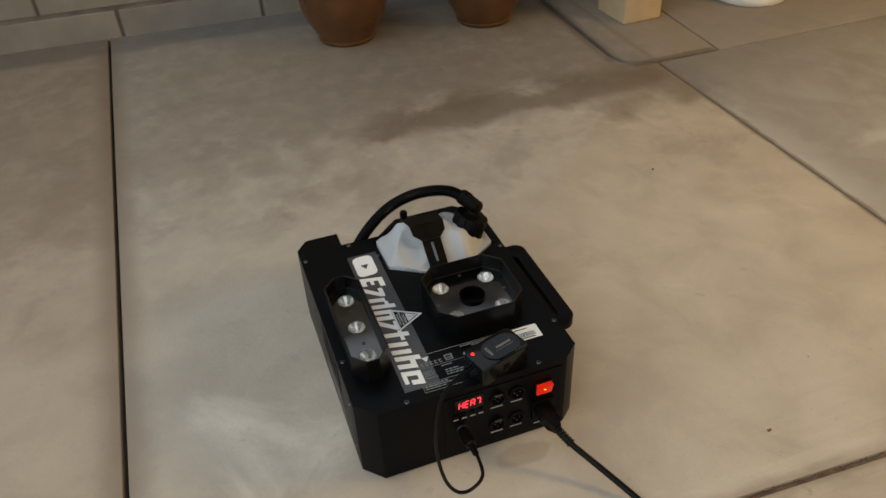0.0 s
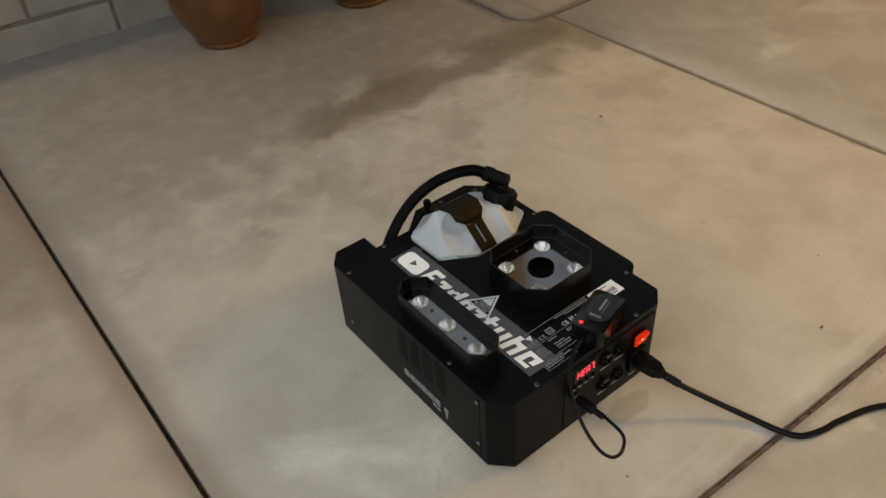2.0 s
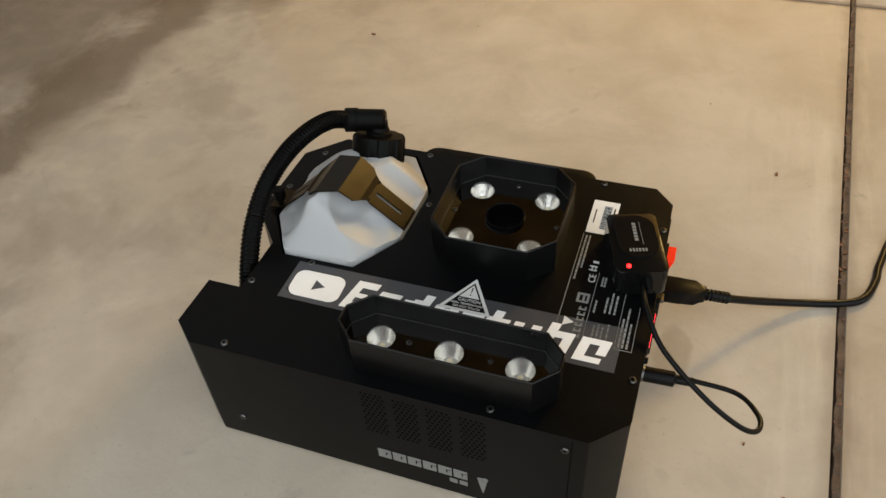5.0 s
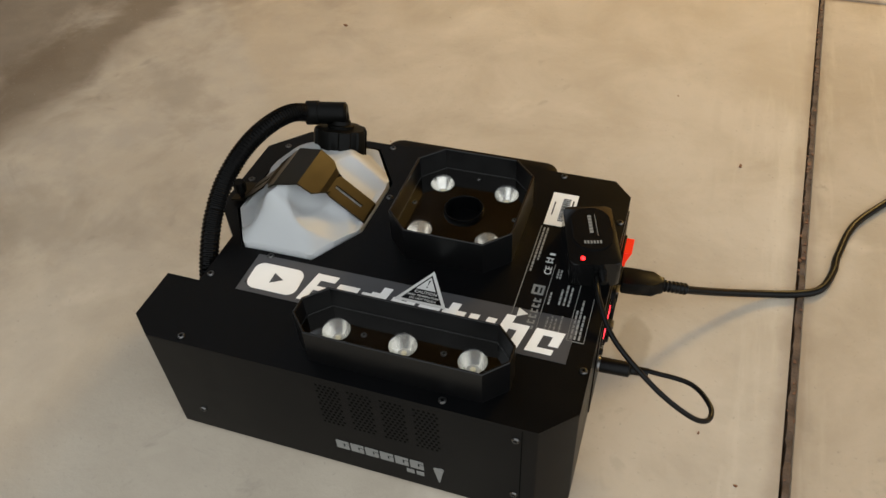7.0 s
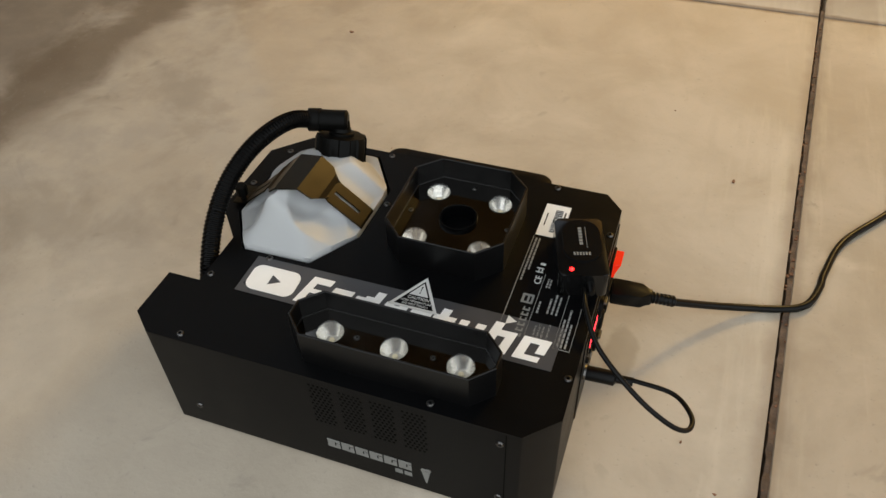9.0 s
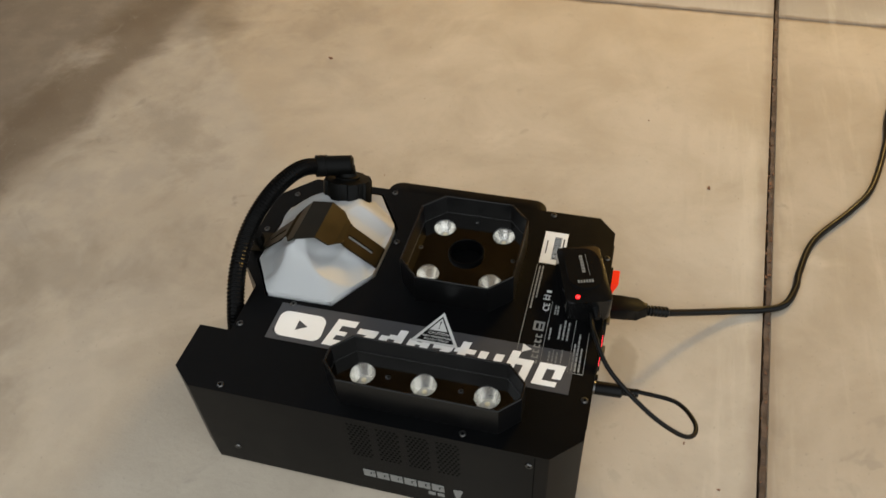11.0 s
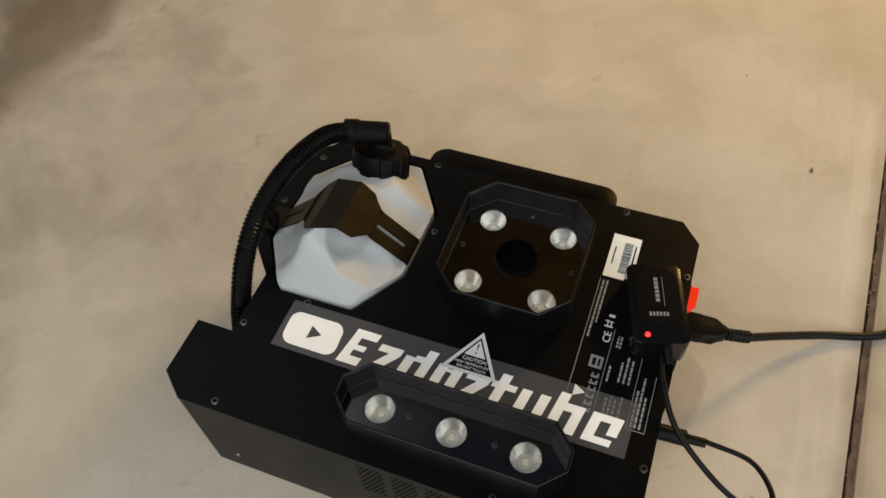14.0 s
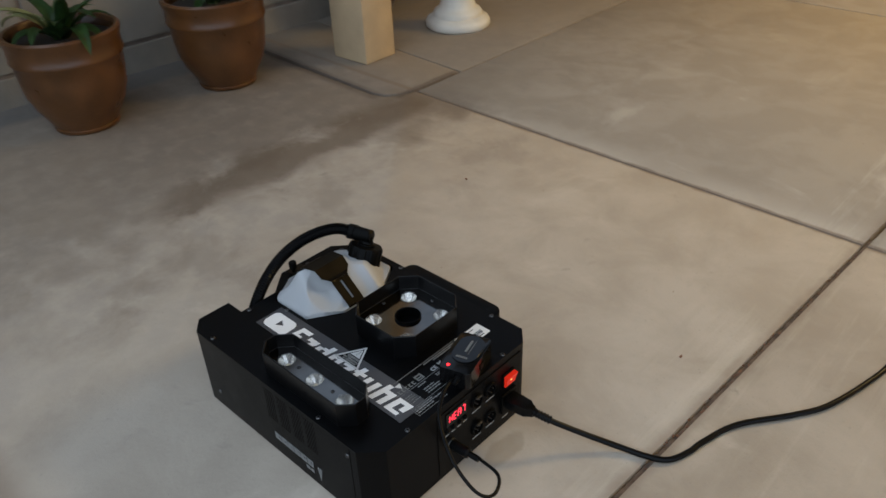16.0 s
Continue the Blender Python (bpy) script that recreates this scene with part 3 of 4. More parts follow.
# long sticker with its white marks
ON = pose(0, 0, TOP)
part("sticker", prism([(-0.1185, -0.0875), (0.179, -0.0885), (0.180, -0.0405), (-0.1185, -0.0420)], TOP, TOP + 0.0004), FILM, machine, "dark clear-edged sticker strip with white block shapes")
badge = holed([(x - 0.04 * (y + 0.067), y) for x, y in round_rect(-0.1135, -0.0645, -0.0825, -0.0515, 0.009, 6)], [[(-0.0925, -0.0605), (-0.0925, -0.0735), (-0.081, -0.067)]], TOP + 0.0004, TOP + 0.0008)
part("sticker_badge", badge, WHITE, machine, "white rounded badge with a triangular opening")
S = 0.20
GLYPHS = [
    ((0.000, 0.0075, 0.0, 0.033), (0.0075, 0.021, 0.0255, 0.033), (0.0075, 0.0185, 0.0, 0.0075), (0.0075, 0.0165, 0.0135, 0.0185)),
    ((0.026, 0.0455, 0.0195, 0.026), ((0.0235, 0.0), (0.0335, 0.0), (0.0455, 0.0195), (0.0360, 0.0195))),
    ((0.0495, 0.0575, 0.0, 0.023), (0.0575, 0.0645, 0.020, 0.0255), (0.0645, 0.0725, 0.0, 0.033)),
    ((0.0775, 0.0855, 0.0, 0.025), (0.0905, 0.0985, 0.0, 0.025), (0.0855, 0.0905, 0.0195, 0.0225)),
    ((0.1025, 0.1215, 0.0195, 0.026), ((0.0995, 0.0), (0.1095, 0.0), (0.1215, 0.0195), (0.1120, 0.0195))),
    ((0.1275, 0.1355, 0.0, 0.033), (0.1235, 0.1275, 0.0195, 0.025), (0.1355, 0.1435, 0.0195, 0.025)),
    ((0.1475, 0.1555, 0.0, 0.0255), (0.1625, 0.1705, 0.0, 0.0255)),
    ((0.1755, 0.1835, 0.0, 0.033), (0.1835, 0.1905, 0.018, 0.025), (0.1905, 0.1985, 0.0, 0.025)),
    ((0.2045, 0.2125, 0.0, 0.025), (0.2125, 0.2285, 0.019, 0.025), (0.2125, 0.2265, 0.0, 0.0055), (0.2205, 0.2285, 0.009, 0.019)),
]
for rects in GLYPHS:
    bars("sticker_block", rects, pose(-0.0605, -0.0835, TOP + 0.0004), WHITE, machine, slant=S)

# warning triangle
tri_in = [(0.0465, -0.0255), (0.0278, -0.0578), (0.0652, -0.0578)]
warn = part("warning_label", holed([(0.0467, -0.0205), (0.0228, -0.0605), (0.0700, -0.0605)], [tri_in], TOP + 0.0011, TOP + 0.0014), GREYINK, machine, "grey triangular hot-surface warning label")
part("warning_ground", prism(tri_in, TOP + 0.0011, TOP + 0.0012), BLACK, warn)
part("warning_sign", holed([(0.0465, -0.0285), (0.0375, -0.0440), (0.0555, -0.0440)], [[(0.0458, -0.0320), (0.0472, -0.0320), (0.0468, -0.0385), (0.0462, -0.0385)], circle(0.0465, -0.0405, 0.0009, 8)], TOP + 0.0012, TOP + 0.0014), GREYINK, warn)
part("warning_words", words("CAUTION", 0.0046, pose(0.0372, -0.0489, TOP + 0.0013)), GREYINK, warn)
part("warning_words", words("HIGH TEMPERATURE", 0.0031, pose(0.0322, -0.0528, TOP + 0.0013)), GREYINK, warn)
part("warning_words", words("DO NOT TOUCH", 0.0031, pose(0.0350, -0.0564, TOP + 0.0013)), GREYINK, warn)

# printed rating panel: thin rules, small bars, one mark
L = []
L += [(0.1245, 0.1250, -0.062, 0.066), (0.1480, 0.1484, -0.064, 0.018), (0.1745, 0.1749, -0.064, 0.005), (0.1885, 0.1889, -0.064, -0.014), (0.1745, 0.1889, -0.0644, -0.064)]
for rule in L:
    bars("rating_rule", [rule], pose(0, 0, TOP), SILVERINK, machine)
rng = random.Random(7)
small = []
for x, ya, yb in ((0.1272, 0.005, 0.064), (0.1305, 0.020, 0.064), (0.1512, -0.030, -0.016), (0.1545, -0.062, -0.044), (0.1580, -0.060, -0.042), (0.1615, -0.062, -0.044), (0.1660, -0.064, -0.040), (0.1600, -0.028, -0.010), (0.1640, -0.028, -0.004), (0.1680, -0.028, -0.006), (0.1768, -0.062, -0.030), (0.1800, -0.062, -0.018), (0.1835, -0.062, -0.034), (0.152, 0.002, 0.013), (0.1545, 0.002, 0.013)):
    y = ya
    while y < yb:
        w = rng.uniform(0.0018, 0.006)
        small.append((x, x + 0.0016, y, min(y + w, yb)))
        y += w + 0.0011
bars("rating_print", small, pose(0, 0, TOP), SILVERINK, machine, "rows of tiny printed lines")
bm = words("CE", 0.0088, pose(0.1462, 0.004, TOP + 0.0002, 0, 0, 90))
part("rating_mark", bm, GREYINK, machine)
bars("rating_symbol", [(0.1385, 0.1455, 0.019, 0.0200), (0.1385, 0.1455, 0.0240, 0.0250), (0.1405, 0.1415, 0.0185, 0.0255), (0.1435, 0.1445, 0.020, 0.024), (0.1405, 0.1455, 0.029, 0.0315)], pose(0, 0, TOP), GREYINK, machine)
part("maker_wedge", moved(prism([(0.1295, -0.0505), (0.1295, -0.0405), (0.1385, -0.0455)], 0, 0.0005), ON), GREYINK, machine, "light grey printed wedge")
for i in range(6):
    y0 = -0.0610 + 0.0062 * i
    bars("maker_block", [(0.1390, 0.1455, y0, y0 + 0.0016), (0.1396, 0.1408, y0 + 0.0016, y0 + 0.0040), (0.1440, 0.1455, y0 + 0.0016, y0 + 0.0040)], ON, MARKINK, machine, thick=0.0005)
bars("maker_badge", [(0.1350, 0.1372, -0.0196, -0.0125), (0.1350, 0.1455, -0.0125, -0.0103), (0.1350, 0.1455, -0.0215, -0.0196), (0.1400, 0.1418, -0.0196, -0.0125), (0.1436, 0.1455, -0.0196, -0.0125)], ON, MARKINK, machine, thick=0.0005)
part("barcode_label", prism([(0.1255, 0.0685), (0.1505, 0.0685), (0.1505, 0.1165), (0.1255, 0.1165)], TOP, TOP + 0.0004), PAPER, machine, "white paper barcode label")
codes, y = [], 0.0755
while y < 0.1095:
    w = rng.choice((0.0004, 0.0006, 0.0010))
    codes.append((0.1370, 0.1445, y, y + w))
    y += w + rng.choice((0.0008, 0.0013))
for c in codes:
    bars("barcode_bar", [c], pose(0, 0, TOP + 0.0004), BLACK, machine)
bars("barcode_caption", [(0.1465, 0.1478, 0.080, 0.107), (0.1295, 0.1306, 0.083, 0.102)], pose(0, 0, TOP + 0.0004), BLACK, machine)

# connector panel on the end face
PANEL = pose(0.199, 0, 0, 90, 0, 90)
part("connector_panel", moved(box(-0.046, 0.122, 0.014, 0.121, 0, 0.0012, 0.0004), PANEL), BLACK, machine, "black connector panel")
SEG = {"a": (0.0012, 0.0052, 0.0110, 0.0122), "b": (0.0052, 0.0064, 0.0066, 0.0110), "c": (0.0052, 0.0064, 0.0012, 0.0056), "d": (0.0012, 0.0052, 0.0, 0.0012), "e": (0.0, 0.0012, 0.0012, 0.0056), "f": (0.0, 0.0012, 0.0066, 0.0110), "g": (0.0012, 0.0052, 0.0055, 0.0067)}
display = part("display", moved(box(-0.031, 0.008, 0.093, 0.115, 0.0012, 0.0026, 0.0006), PANEL), GLOSSY, machine, "dark display window with red lit segments")
for i, lit in enumerate(("bcefg", "adefg", "abcefg", "abc")):
    bars("digit", [SEG[s] for s in lit], PANEL @ pose(-0.0265 + 0.0080 * i, 0.0985, 0.0026), RED, display, "red seven-segment digit", slant=0.10)
keys = [(-0.033 + 0.0115 * i, -0.026 + 0.0115 * i, 0.0775, 0.0795) for i in range(4)]
bars("key_captions", keys, PANEL @ pose(0, 0, 0.0012), SILVERINK, machine)
for i in range(4):
    part("push_button", moved(lathe([(0, 0.0042), (0.0022, 0.0042), (0.0030, 0.0036), (0.0034, 0.001)], 14, -0.0295 + 0.0115 * i, 0.0855), PANEL), CAPBLACK, machine, smooth=40)
for z in (0.0965, 0.0475):
    for y, male in ((0.028, True), (0.056, False)):
        sock = part("round_socket", moved(lathe([(0.0085, 0.0014), (0.0085, 0.0042), (0.0100, 0.0048), (0.0112, 0.0040), (0.0115, 0.0012)], 28, y, z), PANEL), CAPBLACK, machine, "black three-pin round socket", smooth=40)
        part("socket_floor", moved(prism(circle(y, z, 0.0086, 24), 0.0012, 0.0016), PANEL), BLACK_IN, sock)
        for dx, dz in ((-0.004, 0.001), (0.004, 0.001), (0.0, -0.004)):
            part("pin", moved(lathe([(0.0011, 0.0016), (0.0011, 0.0036), (0, 0.0040)], 8, y + dx, z + dz), PANEL), STEEL, sock)
        bars("socket_caption", [(y - 0.009, y + 0.008, z - 0.0170, z - 0.0150)], PANEL @ pose(0, 0, 0.0012), SILVERINK, machine)
        if male:
            part("latch", moved(box(y - 0.005, y + 0.005, z + 0.0085, z + 0.0115, 0.0042, 0.0075, 0.0008), PANEL), STEEL, sock, "metal push latch")
switch = part("power_switch", moved(box(0.0815, 0.1070, 0.080, 0.103, 0.0012, 0.0036, 0.001), PANEL), CAPBLACK, machine, "black switch frame")
rock = moved(prism([(0.0, 0.0), (0.0026, 0.0), (0.0032, 0.0080), (0.0078, 0.0185), (0.0, 0.0185)], -0.0108, 0.0108, 0.0006), pose(0, 0, 0))
part("rocker", moved(rock, pose(0.2025, 0.0943, 0.0822, 90, 0, 0)), SWITCHRED, switch, "lit red rocker")
part("rocker_lamp", moved(prism(circle(0.0943, 0.0925, 0.0016, 12), 0.0050, 0.0078), PANEL), NEON, switch)
inlet = part("power_inlet", moved(box(0.078, 0.110, 0.034, 0.068, 0.0012, 0.005, 0.001), PANEL), CAPBLACK, machine, "black mains inlet")
bars("inlet_caption", [(0.083, 0.095, 0.0215, 0.0235)], PANEL @ pose(0, 0, 0.0012), SILVERINK, machine)
part("jack_socket", moved(lathe([(0, 0.004), (0.006, 0.004), (0.0075, 0.003), (0.0078, 0.001)], 20, -0.022, 0.058), PANEL), STEEL, machine, smooth=40)

# bottle strap: a bent black metal band with slotted wings and a thumb screw
strap_top = [(-0.117, 0.004, 0.1815), (-0.0955, 0.010, 0.1815), (-0.0955, 0.064, 0.1815), (-0.117, 0.061, 0.1815)]


def sheet(quads, t=0.0016):
    """Bent sheet metal from quads of points, given thickness downwards."""
    bm = bmesh.new()
    for q in quads:
        bm.faces.new([bm.verts.new(p) for p in q])
    bmesh.ops.remove_doubles(bm, verts=bm.verts, dist=0.0004)
    bmesh.ops.recalc_face_normals(bm, faces=bm.faces)
    if sum(f.normal.z for f in bm.faces) < 0:
        bmesh.ops.reverse_faces(bm, faces=bm.faces)
    bmesh.ops.solidify(bm, geom=list(bm.faces), thickness=t)
    return bm


def along(a, b, u):
    return tuple(a[i] + (b[i] - a[i]) * u for i in range(3))


def wing(a, b, c, d, neck, slot):
    """A wing from the edge a-b down to the edge c-d; it narrows at neck, then carries a slot."""
    na, nb = along(a, c, neck), along(b, d, neck)
    mid_a, mid_b = along(na, nb, 0.20), along(na, nb, 0.80)
    ca, cb = along(c, d, 0.16), along(c, d, 0.84)
    out = [(a, b, along(b, d, neck * 0.60), along(a, c, neck * 0.60)), (along(a, c, neck * 0.60), along(b, d, neck * 0.60), mid_b, mid_a)]
    rows = [(along(mid_a, ca, u), along(mid_b, cb, u)) for u in (0.0, *slot, 1.0)]
    for i, ((p, q), (r, s)) in enumerate(zip(rows, rows[1:])):
        if i == 1:
            out += [(p, along(p, q, 0.43), along(r, s, 0.43), r), (along(p, q, 0.57), q, s, along(r, s, 0.57))]
        else:
            pp, rr = [p, along(p, q, 0.43), along(p, q, 0.57), q], [r, along(r, s, 0.43), along(r, s, 0.57), s]
            out += [(pp[k], pp[k + 1], rr[k + 1], rr[k]) for k in range(3)]
    return out


strap = part("strap", sheet([tuple(strap_top)] + wing(strap_top[1], strap_top[2], (-0.0405, 0.016, 0.1365), (-0.0395, 0.058, 0.1365), 0.38, (0.10, 0.80)) + wing(strap_top[0], strap_top[3], (-0.166, 0.014, 0.1400), (-0.166, 0.048, 0.1400), 0.30, (0.25, 0.85))), STRAP, machine, "bent black metal bottle strap with slotted wings")
part("strap_tab", sheet([((-0.0405, 0.0227, 0.1365), (-0.0397, 0.0513, 0.1365), (-0.0387, 0.0513, 0.1335), (-0.0395, 0.0227, 0.1335))]), STRAP, strap)
part("strap_foot", sheet([((-0.166, 0.017, 0.1400), (-0.166, 0.045, 0.1400), (-0.181, 0.045, 0.1380), (-0.181, 0.017, 0.1380))]), STRAP, strap)
part("thumb_screw", lathe([(0, 0.138), (0.0028, 0.138), (0.0028, 0.146), (0.0058, 0.1465), (0.0062, 0.149), (0.0062, 0.1565), (0.0054, 0.158), (0, 0.158)], 24, -0.1705, 0.0225, ribs=0.0004), CAPBLACK, machine, "black knurled thumb screw", smooth=40)

# ---- fluid bottle ----
HOSE_WAY = [(-0.1410, 0.094, 0.1960), (-0.1530, 0.066, 0.1970), (-0.1630, 0.034, 0.1900), (-0.1700, 0.002, 0.1740), (-0.1720, -0.028, 0.1500), (-0.1685, -0.055, 0.1210), (-0.1655, -0.072, 0.0900)]
bottle = thing("fluid_bottle", pose(0, 0, 0), "milky white plastic fluid bottle strapped into the fog machine", "bottle")
B_OUT = [(-0.139, -0.0345), (-0.0695, -0.0335), (-0.0405, 0.013), (-0.0385, 0.087), (-0.0695, 0.1345), (-0.128, 0.1345), (-0.165, 0.093), (-0.168, 0.011)]


def depth_in(x, y):
    out = []
    for i in range(8):
        (ax, ay), (bx, by) = B_OUT[i], B_OUT[(i + 1) % 8]
        out.append(((bx - ax) * (y - ay) - (by - ay) * (x - ax)) / math.hypot(bx - ax, by - ay))
    return out


def step(v, a, b):
    u = min(1.0, max(0.0, (v - a) / (b - a)))
    return u * u * (3 - 2 * u)


def bottle_z(x, y):
    """Height of the moulded shoulder, grip ridge and finger hollows."""
    # the facets run into one another with soft creases
    d = max(0.0, -0.0035 * math.log(sum(math.exp(-v / 0.0035) for v in depth_in(x, y))) + 0.001)
    z = 0.1365 + 0.95 * min(d, 0.036) - 3.0 * max(0, min(d, 0.036) - 0.027) ** 2 * 20
    flat = 0.168
    z = min(z, flat)
    ridge = math.exp(-(((x + 0.104 + 0.017 * step(y, 0.034, 0.0)) / 0.0145) ** 2)) * step(y, -0.022, 0.012) * step(y, 0.085, 0.055)
    z += 0.014 * ridge
    q = math.hypot((x + 0.144) / 0.024, (y - 0.012) / 0.034)
    z -= 0.015 * step(q, 1.05, 0.40)
    # the scoop for the fingers
    q = math.hypot((x + 0.075) / 0.032, (y - 0.016) / 0.033)
    z -= 0.017 * max(0.0, 1 - q ** (1.3 + 2.2 * step(x, -0.070, -0.100)))
    z -= 0.012 * step(y, 0.085, 0.128)
    # the strap lies in a shallow trench on both flanks
    fade = 0.016 * step(abs(y - 0.036), 0.029, 0.062)
    z = min(z, 0.1785 - 0.82 * max(0.0, x + 0.0985) + fade, 0.1785 - 0.85 * max(0.0, -0.114 - x) + fade)
    return max(z, 0.1345)


bm = bmesh.new()
N_R, N_A = 56, 160
cxy = (-0.103, 0.05)
ring_out = []
for k in range(N_A):
    a = 2 * math.pi * k / N_A
    lo_r, hi_r = 0.0, 0.2
    for _ in range(30):
        mid_r = (lo_r + hi_r) / 2
        if min(depth_in(cxy[0] + mid_r * math.cos(a), cxy[1] + mid_r * math.sin(a))) > 0:
            lo_r = mid_r
        else:
            hi_r = mid_r
    ring_out.append(lo_r)
centre = bm.verts.new((*cxy, bottle_z(*cxy)))
rings = []
for i in range(1, N_R + 1):
    ring = []
    for k in range(N_A):
        a, r = 2 * math.pi * k / N_A, ring_out[k] * i / N_R
        x, y = cxy[0] + r * math.cos(a), cxy[1] + r * math.sin(a)
        ring.append(bm.verts.new((x, y, bottle_z(x, y))))
    rings.append(ring)
rings.append([bm.verts.new((v.co.x, v.co.y, 0.04)) for v in rings[-1]])
for k in range(N_A):
    bm.faces.new((centre, rings[0][k], rings[0][(k + 1) % N_A]))
for p, q in zip(rings, rings[1:]):
    for k in range(N_A):
        j = (k + 1) % N_A
        bm.faces.new((p[k], q[k], q[j], p[j]))
bm.faces.new(rings[-1])
part("container", bm, BOTTLE, bottle, smooth=50)
NECK = pose(-0.0985, 0.1030, 0.1465, -23, 0, 0)
part("neck", moved(lathe([(0.0210, -0.022), (0.0205, 0.008), (0.017, 0.010)], 32), NECK), BOTTLE, bottle, smooth=40)
cap_bm = lathe([(0.0260, -0.006), (0.0275, -0.005), (0.0275, -0.001), (0.0272, 0.001), (0.0270, 0.0250), (0.0256, 0.0285), (0.010, 0.029), (0, 0.029)], 96)
for v in cap_bm.verts:
    # wide finger notches between the lugs
    if v.co.z > 0.0 and v.co.xy.length > 0.02 and math.sin(8 * math.atan2(v.co.y, v.co.x)) > 0.45:
        v.co.x, v.co.y = v.co.x * 0.935, v.co.y * 0.935
cap = part("cap", moved(cap_bm, NECK), CAPBLACK, bottle, "black screw cap with finger notches", smooth=30)
bm = moved(lathe([(0.0135, 0.0285), (0.0135, 0.0315), (0.0105, 0.0325), (0.0098, 0.036)], 24), NECK)
p0, p1 = NECK @ Vector((0, 0, 0.022)), NECK @ Vector((0, 0, 0.038))
corner = NECK @ Vector((-0.001, 0, 0.0425))
tube([p0, p1, corner], 0.0088, 20, bm=bm)
tube([corner + Vector((0.0072, 0.002, 0.0006)), corner + Vector((0.0052, 0.0014, 0.0007)), corner + Vector((-0.026, -0.0065, 0.0012))], lambda u: 0.0085 if u == 0 else 0.0112, 24, bm=bm)
tube([corner + Vector((-0.021, -0.0052, 0.0012)), corner + Vector((-0.033, -0.0085, 0.0012))], 0.0122, 24, bm=bm)
part("elbow", bm, CAPBLACK, cap, "black moulded hose elbow", smooth=40)
HOSE = glide([corner + Vector((-0.028, -0.0072, 0.0012)), *HOSE_WAY], 40)
hose = part("hose", tube(HOSE, lambda u: 0.0093 if int(u * 280) % 4 < 2 else 0.0084, 18), HOSEBLACK, cap, "black corrugated hose")

# ---- wireless receiver on the lid ----
RX = pose(0.1742, 0.0375, TOP, 0, 0, 17.0)
receiver = thing("wireless_receiver", RX, "small gloss black remote receiver lying on the fog machine", "receiver")
part("case", prism(round_rect(-0.0220, 0.0228, -0.0375, 0.0375, 0.0065, 6), 0.0, 0.0265, 0.003, 3), GLOSSY, receiver, smooth=40)
part("raised_face", prism(round_rect(-0.0160, 0.0185, -0.0205, 0.0335, 0.0168, 10), 0.0262, 0.0282, 0.0012, 2), GLOSSY, receiver, smooth=40)
bars("case_mark", [(-0.0012, 0.0020, 0.000 + 0.0040 * i, 0.0030 + 0.0040 * i) for i in range(6)] + [(0.0052, 0.0056, -0.004, 0.024)], pose(0, 0, 0.0282), MARKINK, receiver, "row of light printed blocks", slant=0.0, thick=0.0003)
bars("case_mark_small", [(-0.0075 + 0.0027 * i, -0.0058 + 0.0027 * i, -0.0135, -0.0098) for i in range(6)], pose(0, 0, 0.0282), MARKINK, receiver, thick=0.0003)
part("indicator", lathe([(0, 0.0284), (0.0012, 0.0282), (0.0020, 0.0275), (0.0021, 0.0262)], 16, -0.0105, -0.0300), RED_DOT, receiver, "glowing red indicator", smooth=50)
part("rocker_button", box(0.0227, 0.0240, -0.006, 0.004, 0.008, 0.017, 0.0008), CAPBLACK, receiver)
part("strain_relief", tube([(0.006, -0.036, 0.016), (0.0062, -0.048, 0.0145)], lambda u: 0.0042 - 0.0012 * u, 14), RUBBER, receiver, smooth=50)
inv = RX.inverted()
LOOP = glide([inv @ Vector(p) for p in ((0.1870, -0.003, 0.148), (0.1940, -0.027, 0.147), (0.212, -0.054, 0.134), (0.250, -0.074, 0.110), (0.282, -0.076, 0.086), (0.2975, -0.066, 0.073), (0.2985, -0.048, 0.069), (0.281, -0.026, 0.064), (0.244, -0.0195, 0.0605))], 12)
part("lead", tube(LOOP, 0.0023, 10), RUBBER, receiver, "thin black looped lead", smooth=60)
part("lead_plug", moved(tube([(0.2010, -0.022, 0.058), (0.2035, -0.022, 0.058), (0.2045, -0.022, 0.058), (0.2280, -0.0212, 0.0585), (0.2300, -0.0210, 0.0586), (0.2450, -0.0203, 0.0590)], lambda u: 0.0072 if u < 0.65 else 0.0042, 16), inv), RUBBER, receiver, "black barrel plug", smooth=50)

# ---- mains cord ----
cord = thing("power_cord", pose(0, 0, 0), "black mains cord plugged into the fog machine, lying over the slabs", "power cord")
plug = prism([(-0.0005, -0.0125), (0.018, -0.0125), (0.030, -0.0075), (0.042, -0.0050), (0.042, 0.0050), (0.030, 0.0075), (0.018, 0.0125), (-0.0005, 0.0125)], -0.0078, 0.0078, 0.0025, 2)
part("plug", moved(plug, pose(0.2045, 0.0925, 0.0545, 0, 0, 4)), RUBBER, cord, "black moulded mains plug", smooth=40)
part("strain_relief", tube(glide([(0.245, 0.0952, 0.0545), (0.256, 0.0985, 0.0520), (0.268, 0.104, 0.0470)], 12), lambda u: 0.0062 if int(u * 12) % 2 else 0.0050, 14), RUBBER, cord, "ribbed strain relief", smooth=50)
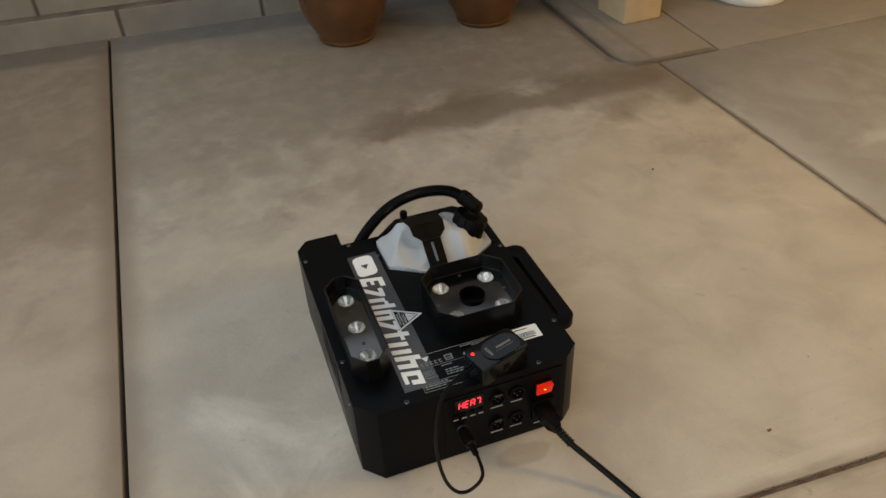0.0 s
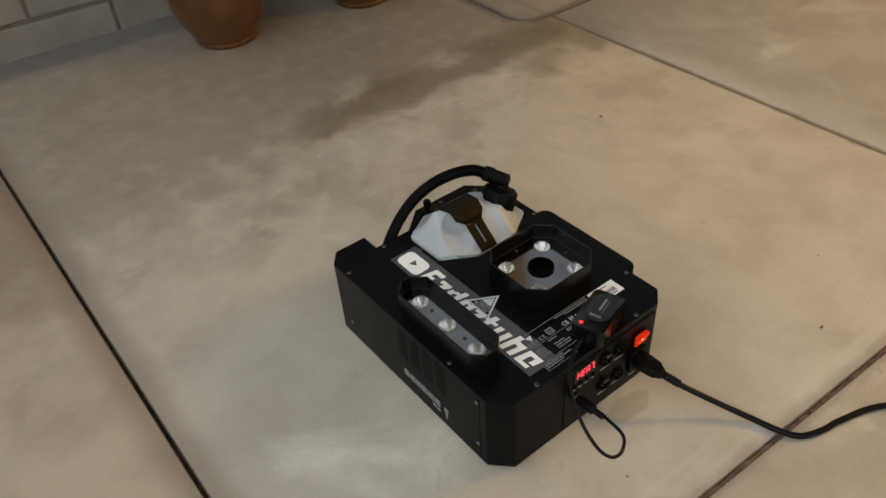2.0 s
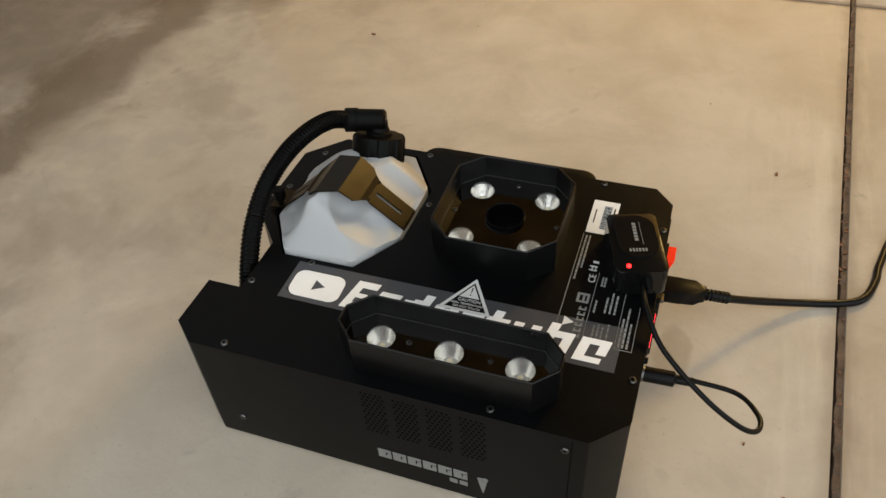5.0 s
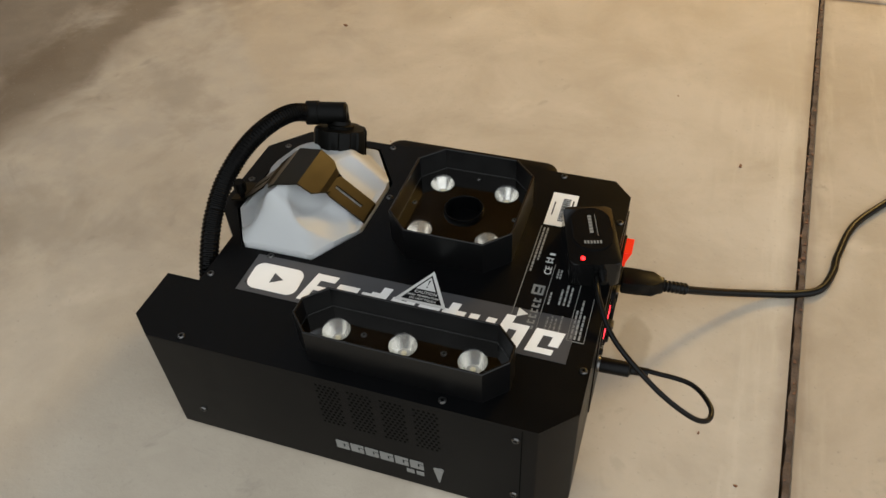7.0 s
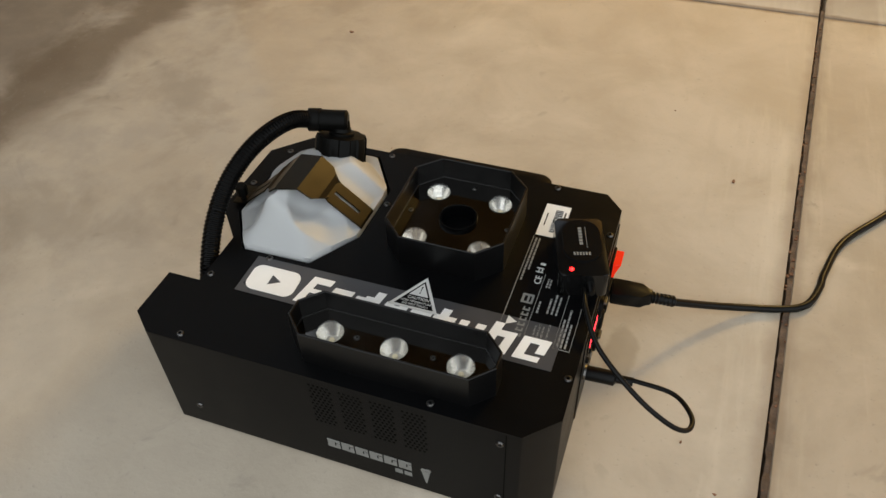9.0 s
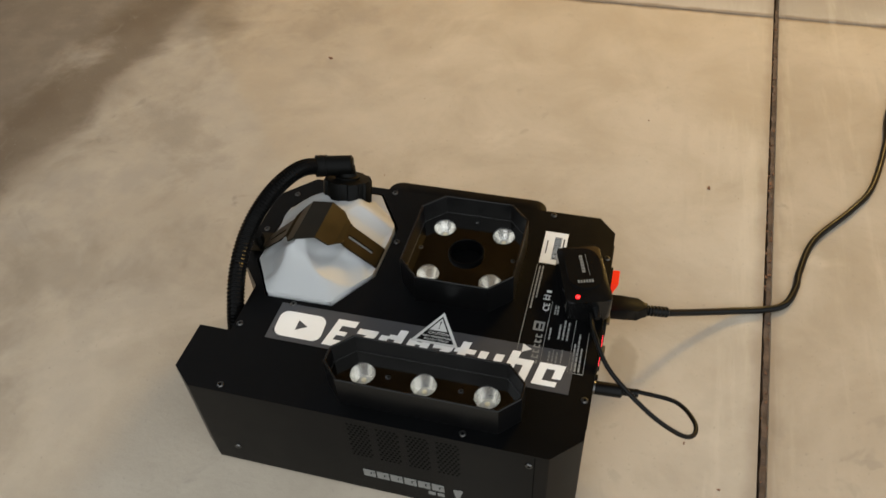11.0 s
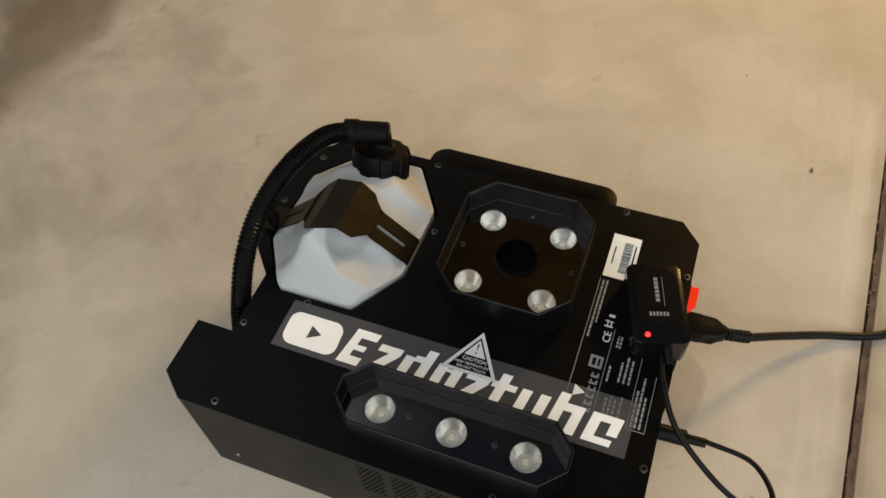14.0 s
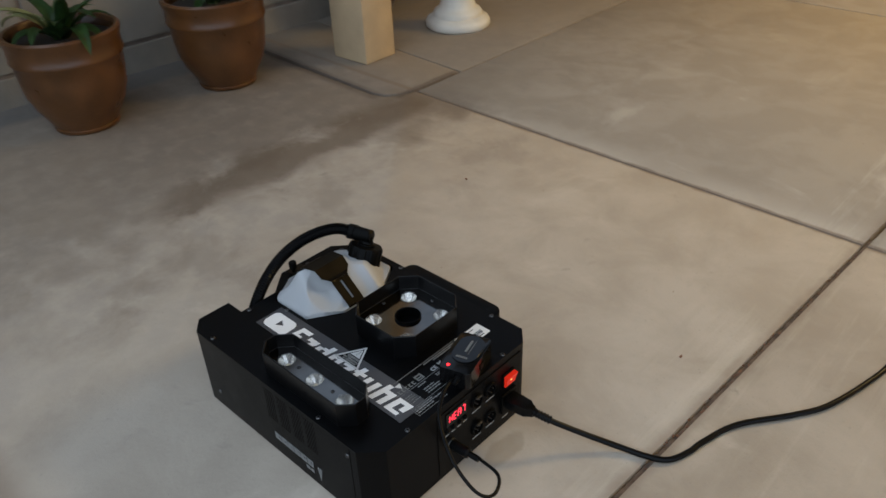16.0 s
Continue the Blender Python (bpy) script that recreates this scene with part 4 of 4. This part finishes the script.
CORD = glide([(0.240, 0.0945, 0.0545), (0.262, 0.1005, 0.0490), (0.300, 0.1290, 0.0260), (0.345, 0.1560, 0.0085), (0.385, 0.1710, 0.0042), (0.4080, 0.1850, 0.0042), (0.4210, 0.2150, 0.0042), (0.4270, 0.2440, 0.0042), (0.4480, 0.3040, 0.0042), (0.4990, 0.3730, 0.0042), (0.5310, 0.4280, 0.0042), (0.5600, 0.5300, 0.0042), (0.5790, 0.6300, 0.0042), (0.64, 0.80, 0.0042), (0.86, 1.15, 0.0042), (1.35, 1.5, 0.0042), (2.3, 1.75, 0.0042)], 10)
part("cable", tube(CORD, 0.0042, 12), RUBBER, cord, smooth=60)


# ---- pots and plants by the wall ----
POT = [(0, 0.0), (0.078, 0.0), (0.082, 0.004), (0.083, 0.010), (0.079, 0.013), (0.092, 0.035), (0.112, 0.070), (0.124, 0.105), (0.130, 0.150), (0.1325, 0.185), (0.1365, 0.190), (0.139, 0.197), (0.136, 0.203), (0.1375, 0.235), (0.142, 0.245), (0.143, 0.254), (0.138, 0.259), (0.130, 0.257), (0.127, 0.245), (0.122, 0.215), (0, 0.213)]


def pot(x, y, turn=0):
    ob = thing("flower_pot", pose(x, y, 0, 0, 0, turn), "glazed brown terracotta flower pot with a banded rim by the wall", "flower pot", "pots by the wall")
    part("vessel", lathe(POT[:-2], 56), TERRACOTTA, ob, smooth=50)
    part("soil", lathe([(0.126, 0.228), (0.08, 0.234), (0.03, 0.231), (0, 0.236)], 24), POTTING, ob, "dark potting soil", smooth=60)
    return ob


pot(-1.325, 0.207)
pot(-1.283, 0.622, 70)
pot(-1.405, 1.285, 20)


def leaf_bm(length, width, lean, droop, wave, seed):
    """A fleshy strap leaf that rises, bows over and ends in a point."""
    bm = bmesh.new()
    r = random.Random(seed)
    rows, p, tilt = [], Vector((0, 0, 0)), lean
    n = 12
    for i in range(n + 1):
        u = i / n
        w = width * (0.75 + 0.5 * u) * (1 - u**2.6) + 0.0006
        side = wave * math.sin(u * 5 + seed)
        way = Vector((math.cos(tilt), side, math.sin(tilt)))
        up = Vector((-math.sin(tilt), 0, math.cos(tilt)))
        rows.append([bm.verts.new(p + Vector((0, s * w, 0)) + up * (0.35 * w * abs(s) ** 1.5)) for s in (-1, -0.5, 0, 0.5, 1)])
        p = p + way * (length / n)
        tilt -= droop / n * (0.6 + 0.8 * u) + r.uniform(-0.02, 0.02)
    for a, b in zip(rows, rows[1:]):
        for k in range(4):
            bm.faces.new((a[k], a[k + 1], b[k + 1], b[k]))
    bmesh.ops.solidify(bm, geom=list(bm.faces), thickness=-0.003)
    return bm


def plant(x, y, count, size, seed, label):
    ob = thing("potted_plant", pose(x, y, 0.228), label, "plant", "plants in pots")
    r = random.Random(seed)
    for i in range(count):
        a = 360 * i * 0.382 + r.uniform(-15, 15)
        u = i / count
        bm = leaf_bm(size * r.uniform(0.75, 1.1), 0.020 * r.uniform(0.8, 1.25), 1.35 - 0.55 * u + r.uniform(-0.1, 0.1), 1.2 + 1.5 * u, 0.15, seed * 40 + i)
        part("leaf", moved(bm, pose(0.012 * math.cos(radians(a)), 0.012 * math.sin(radians(a)), 0, 0, 0, a)), LEAF_EDGE if i % 5 == 2 else LEAF, ob, smooth=60)
    return ob


plant(-1.325, 0.207, 17, 0.17, 3, "green succulent with arching strap leaves in a terracotta pot")
plant(-1.283, 0.622, 13, 0.13, 5, "low dark green succulent in a terracotta pot")

# ---- post with its footing, roof over the far part of the patio ----
solo("patio_post", moved(box(-0.073, 0.073, -0.064, 0.064, 0.0, 2.36, 0.006, 2), pose(-1.128, 1.0285, 0, 0, 0, 2.0)), STUCCO, "tan painted square patio post on a concrete footing", "post", kind="structure", smooth=30)
solo("roof_beam", box(-1.25, 4.0, 0.955, 1.105, 2.36, 2.60, 0.006), WOOD, "brown timber beam carrying the patio roof", "beam", kind="structure")
solo("ceiling", box(-1.28, 4.0, 0.90, 4.62, 2.60, 2.66), WOOD, "brown timber patio ceiling", "ceiling", kind="structure")
# these two walls are out of view, added to hold back low sky
solo("unseen_wall_east", box(3.3, 3.5, 0.9, 4.5, -0.1, 2.9), STUCCO, "plain tan stucco house wall added out of view", "wall", kind="structure")
solo("wall_house", box(-1.6, 4.2, 4.5, 4.7, -0.1, 2.62), STUCCO, "plain tan stucco house wall added out of view", "wall", kind="structure")

# ---- white pedestal ----
solo("garden_pedestal", moved(lathe([(0, 0), (0.104, 0), (0.110, 0.006), (0.111, 0.020), (0.106, 0.030), (0.092, 0.036), (0.084, 0.040), (0.084, 0.050), (0.079, 0.058), (0.066, 0.064), (0.061, 0.074), (0.055, 0.10), (0.050, 0.16), (0.048, 0.30), (0.052, 0.42), (0.066, 0.46), (0.105, 0.50), (0.112, 0.53), (0.108, 0.55), (0, 0.55)], 48), pose(-1.096, 1.435, 0)), PLASTER, "white cast garden pedestal with a stepped round base", "pedestal", smooth=50)

# ---- bits of leaf and grit ----
bm = bmesh.new()
r = random.Random(11)
spots = [(0.317, 0.386, 0.004), (-0.334, 0.612, 0.0045), (0.224, 0.531, 0.0016), (0.30, -0.03, 0.002), (0.335, -0.075, 0.002)]
for _ in range(30):
    spots.append((r.uniform(-1.3, 1.2), r.uniform(-1.0, 2.0), r.uniform(0.0005, 0.0011)))
for _ in range(120):
    y = r.uniform(-0.4, 0.88)
    spots.append((jr(y) + r.uniform(-0.006, 0.006), y, -r.uniform(0.0012, 0.0035)))
for _ in range(40):
    x = r.uniform(-1.5, 0.3)
    spots.append((x, -0.46 + r.uniform(-0.006, 0.006), -r.uniform(0.001, 0.0025)))
for x, y, s in spots:
    z = 0.0 if s > 0 else -0.0035 if x > 0.3 else -0.0298
    s, t = abs(s), r.uniform(0, 3.1)
    pts = [(x + s * k * math.cos(t + a), y + s * k * math.sin(t + a)) for a, k in ((0, 1.0), (1.2, 0.5), (2.4, 0.8), (3.4, 0.9), (4.9, 0.4))]
    prism(pts, z, z + 0.35 * s + 0.0004, bm=bm)
solo("debris", bm, DRYLEAF, "scattered bits of dry leaf and grit on the concrete", "debris", kind="stuff")
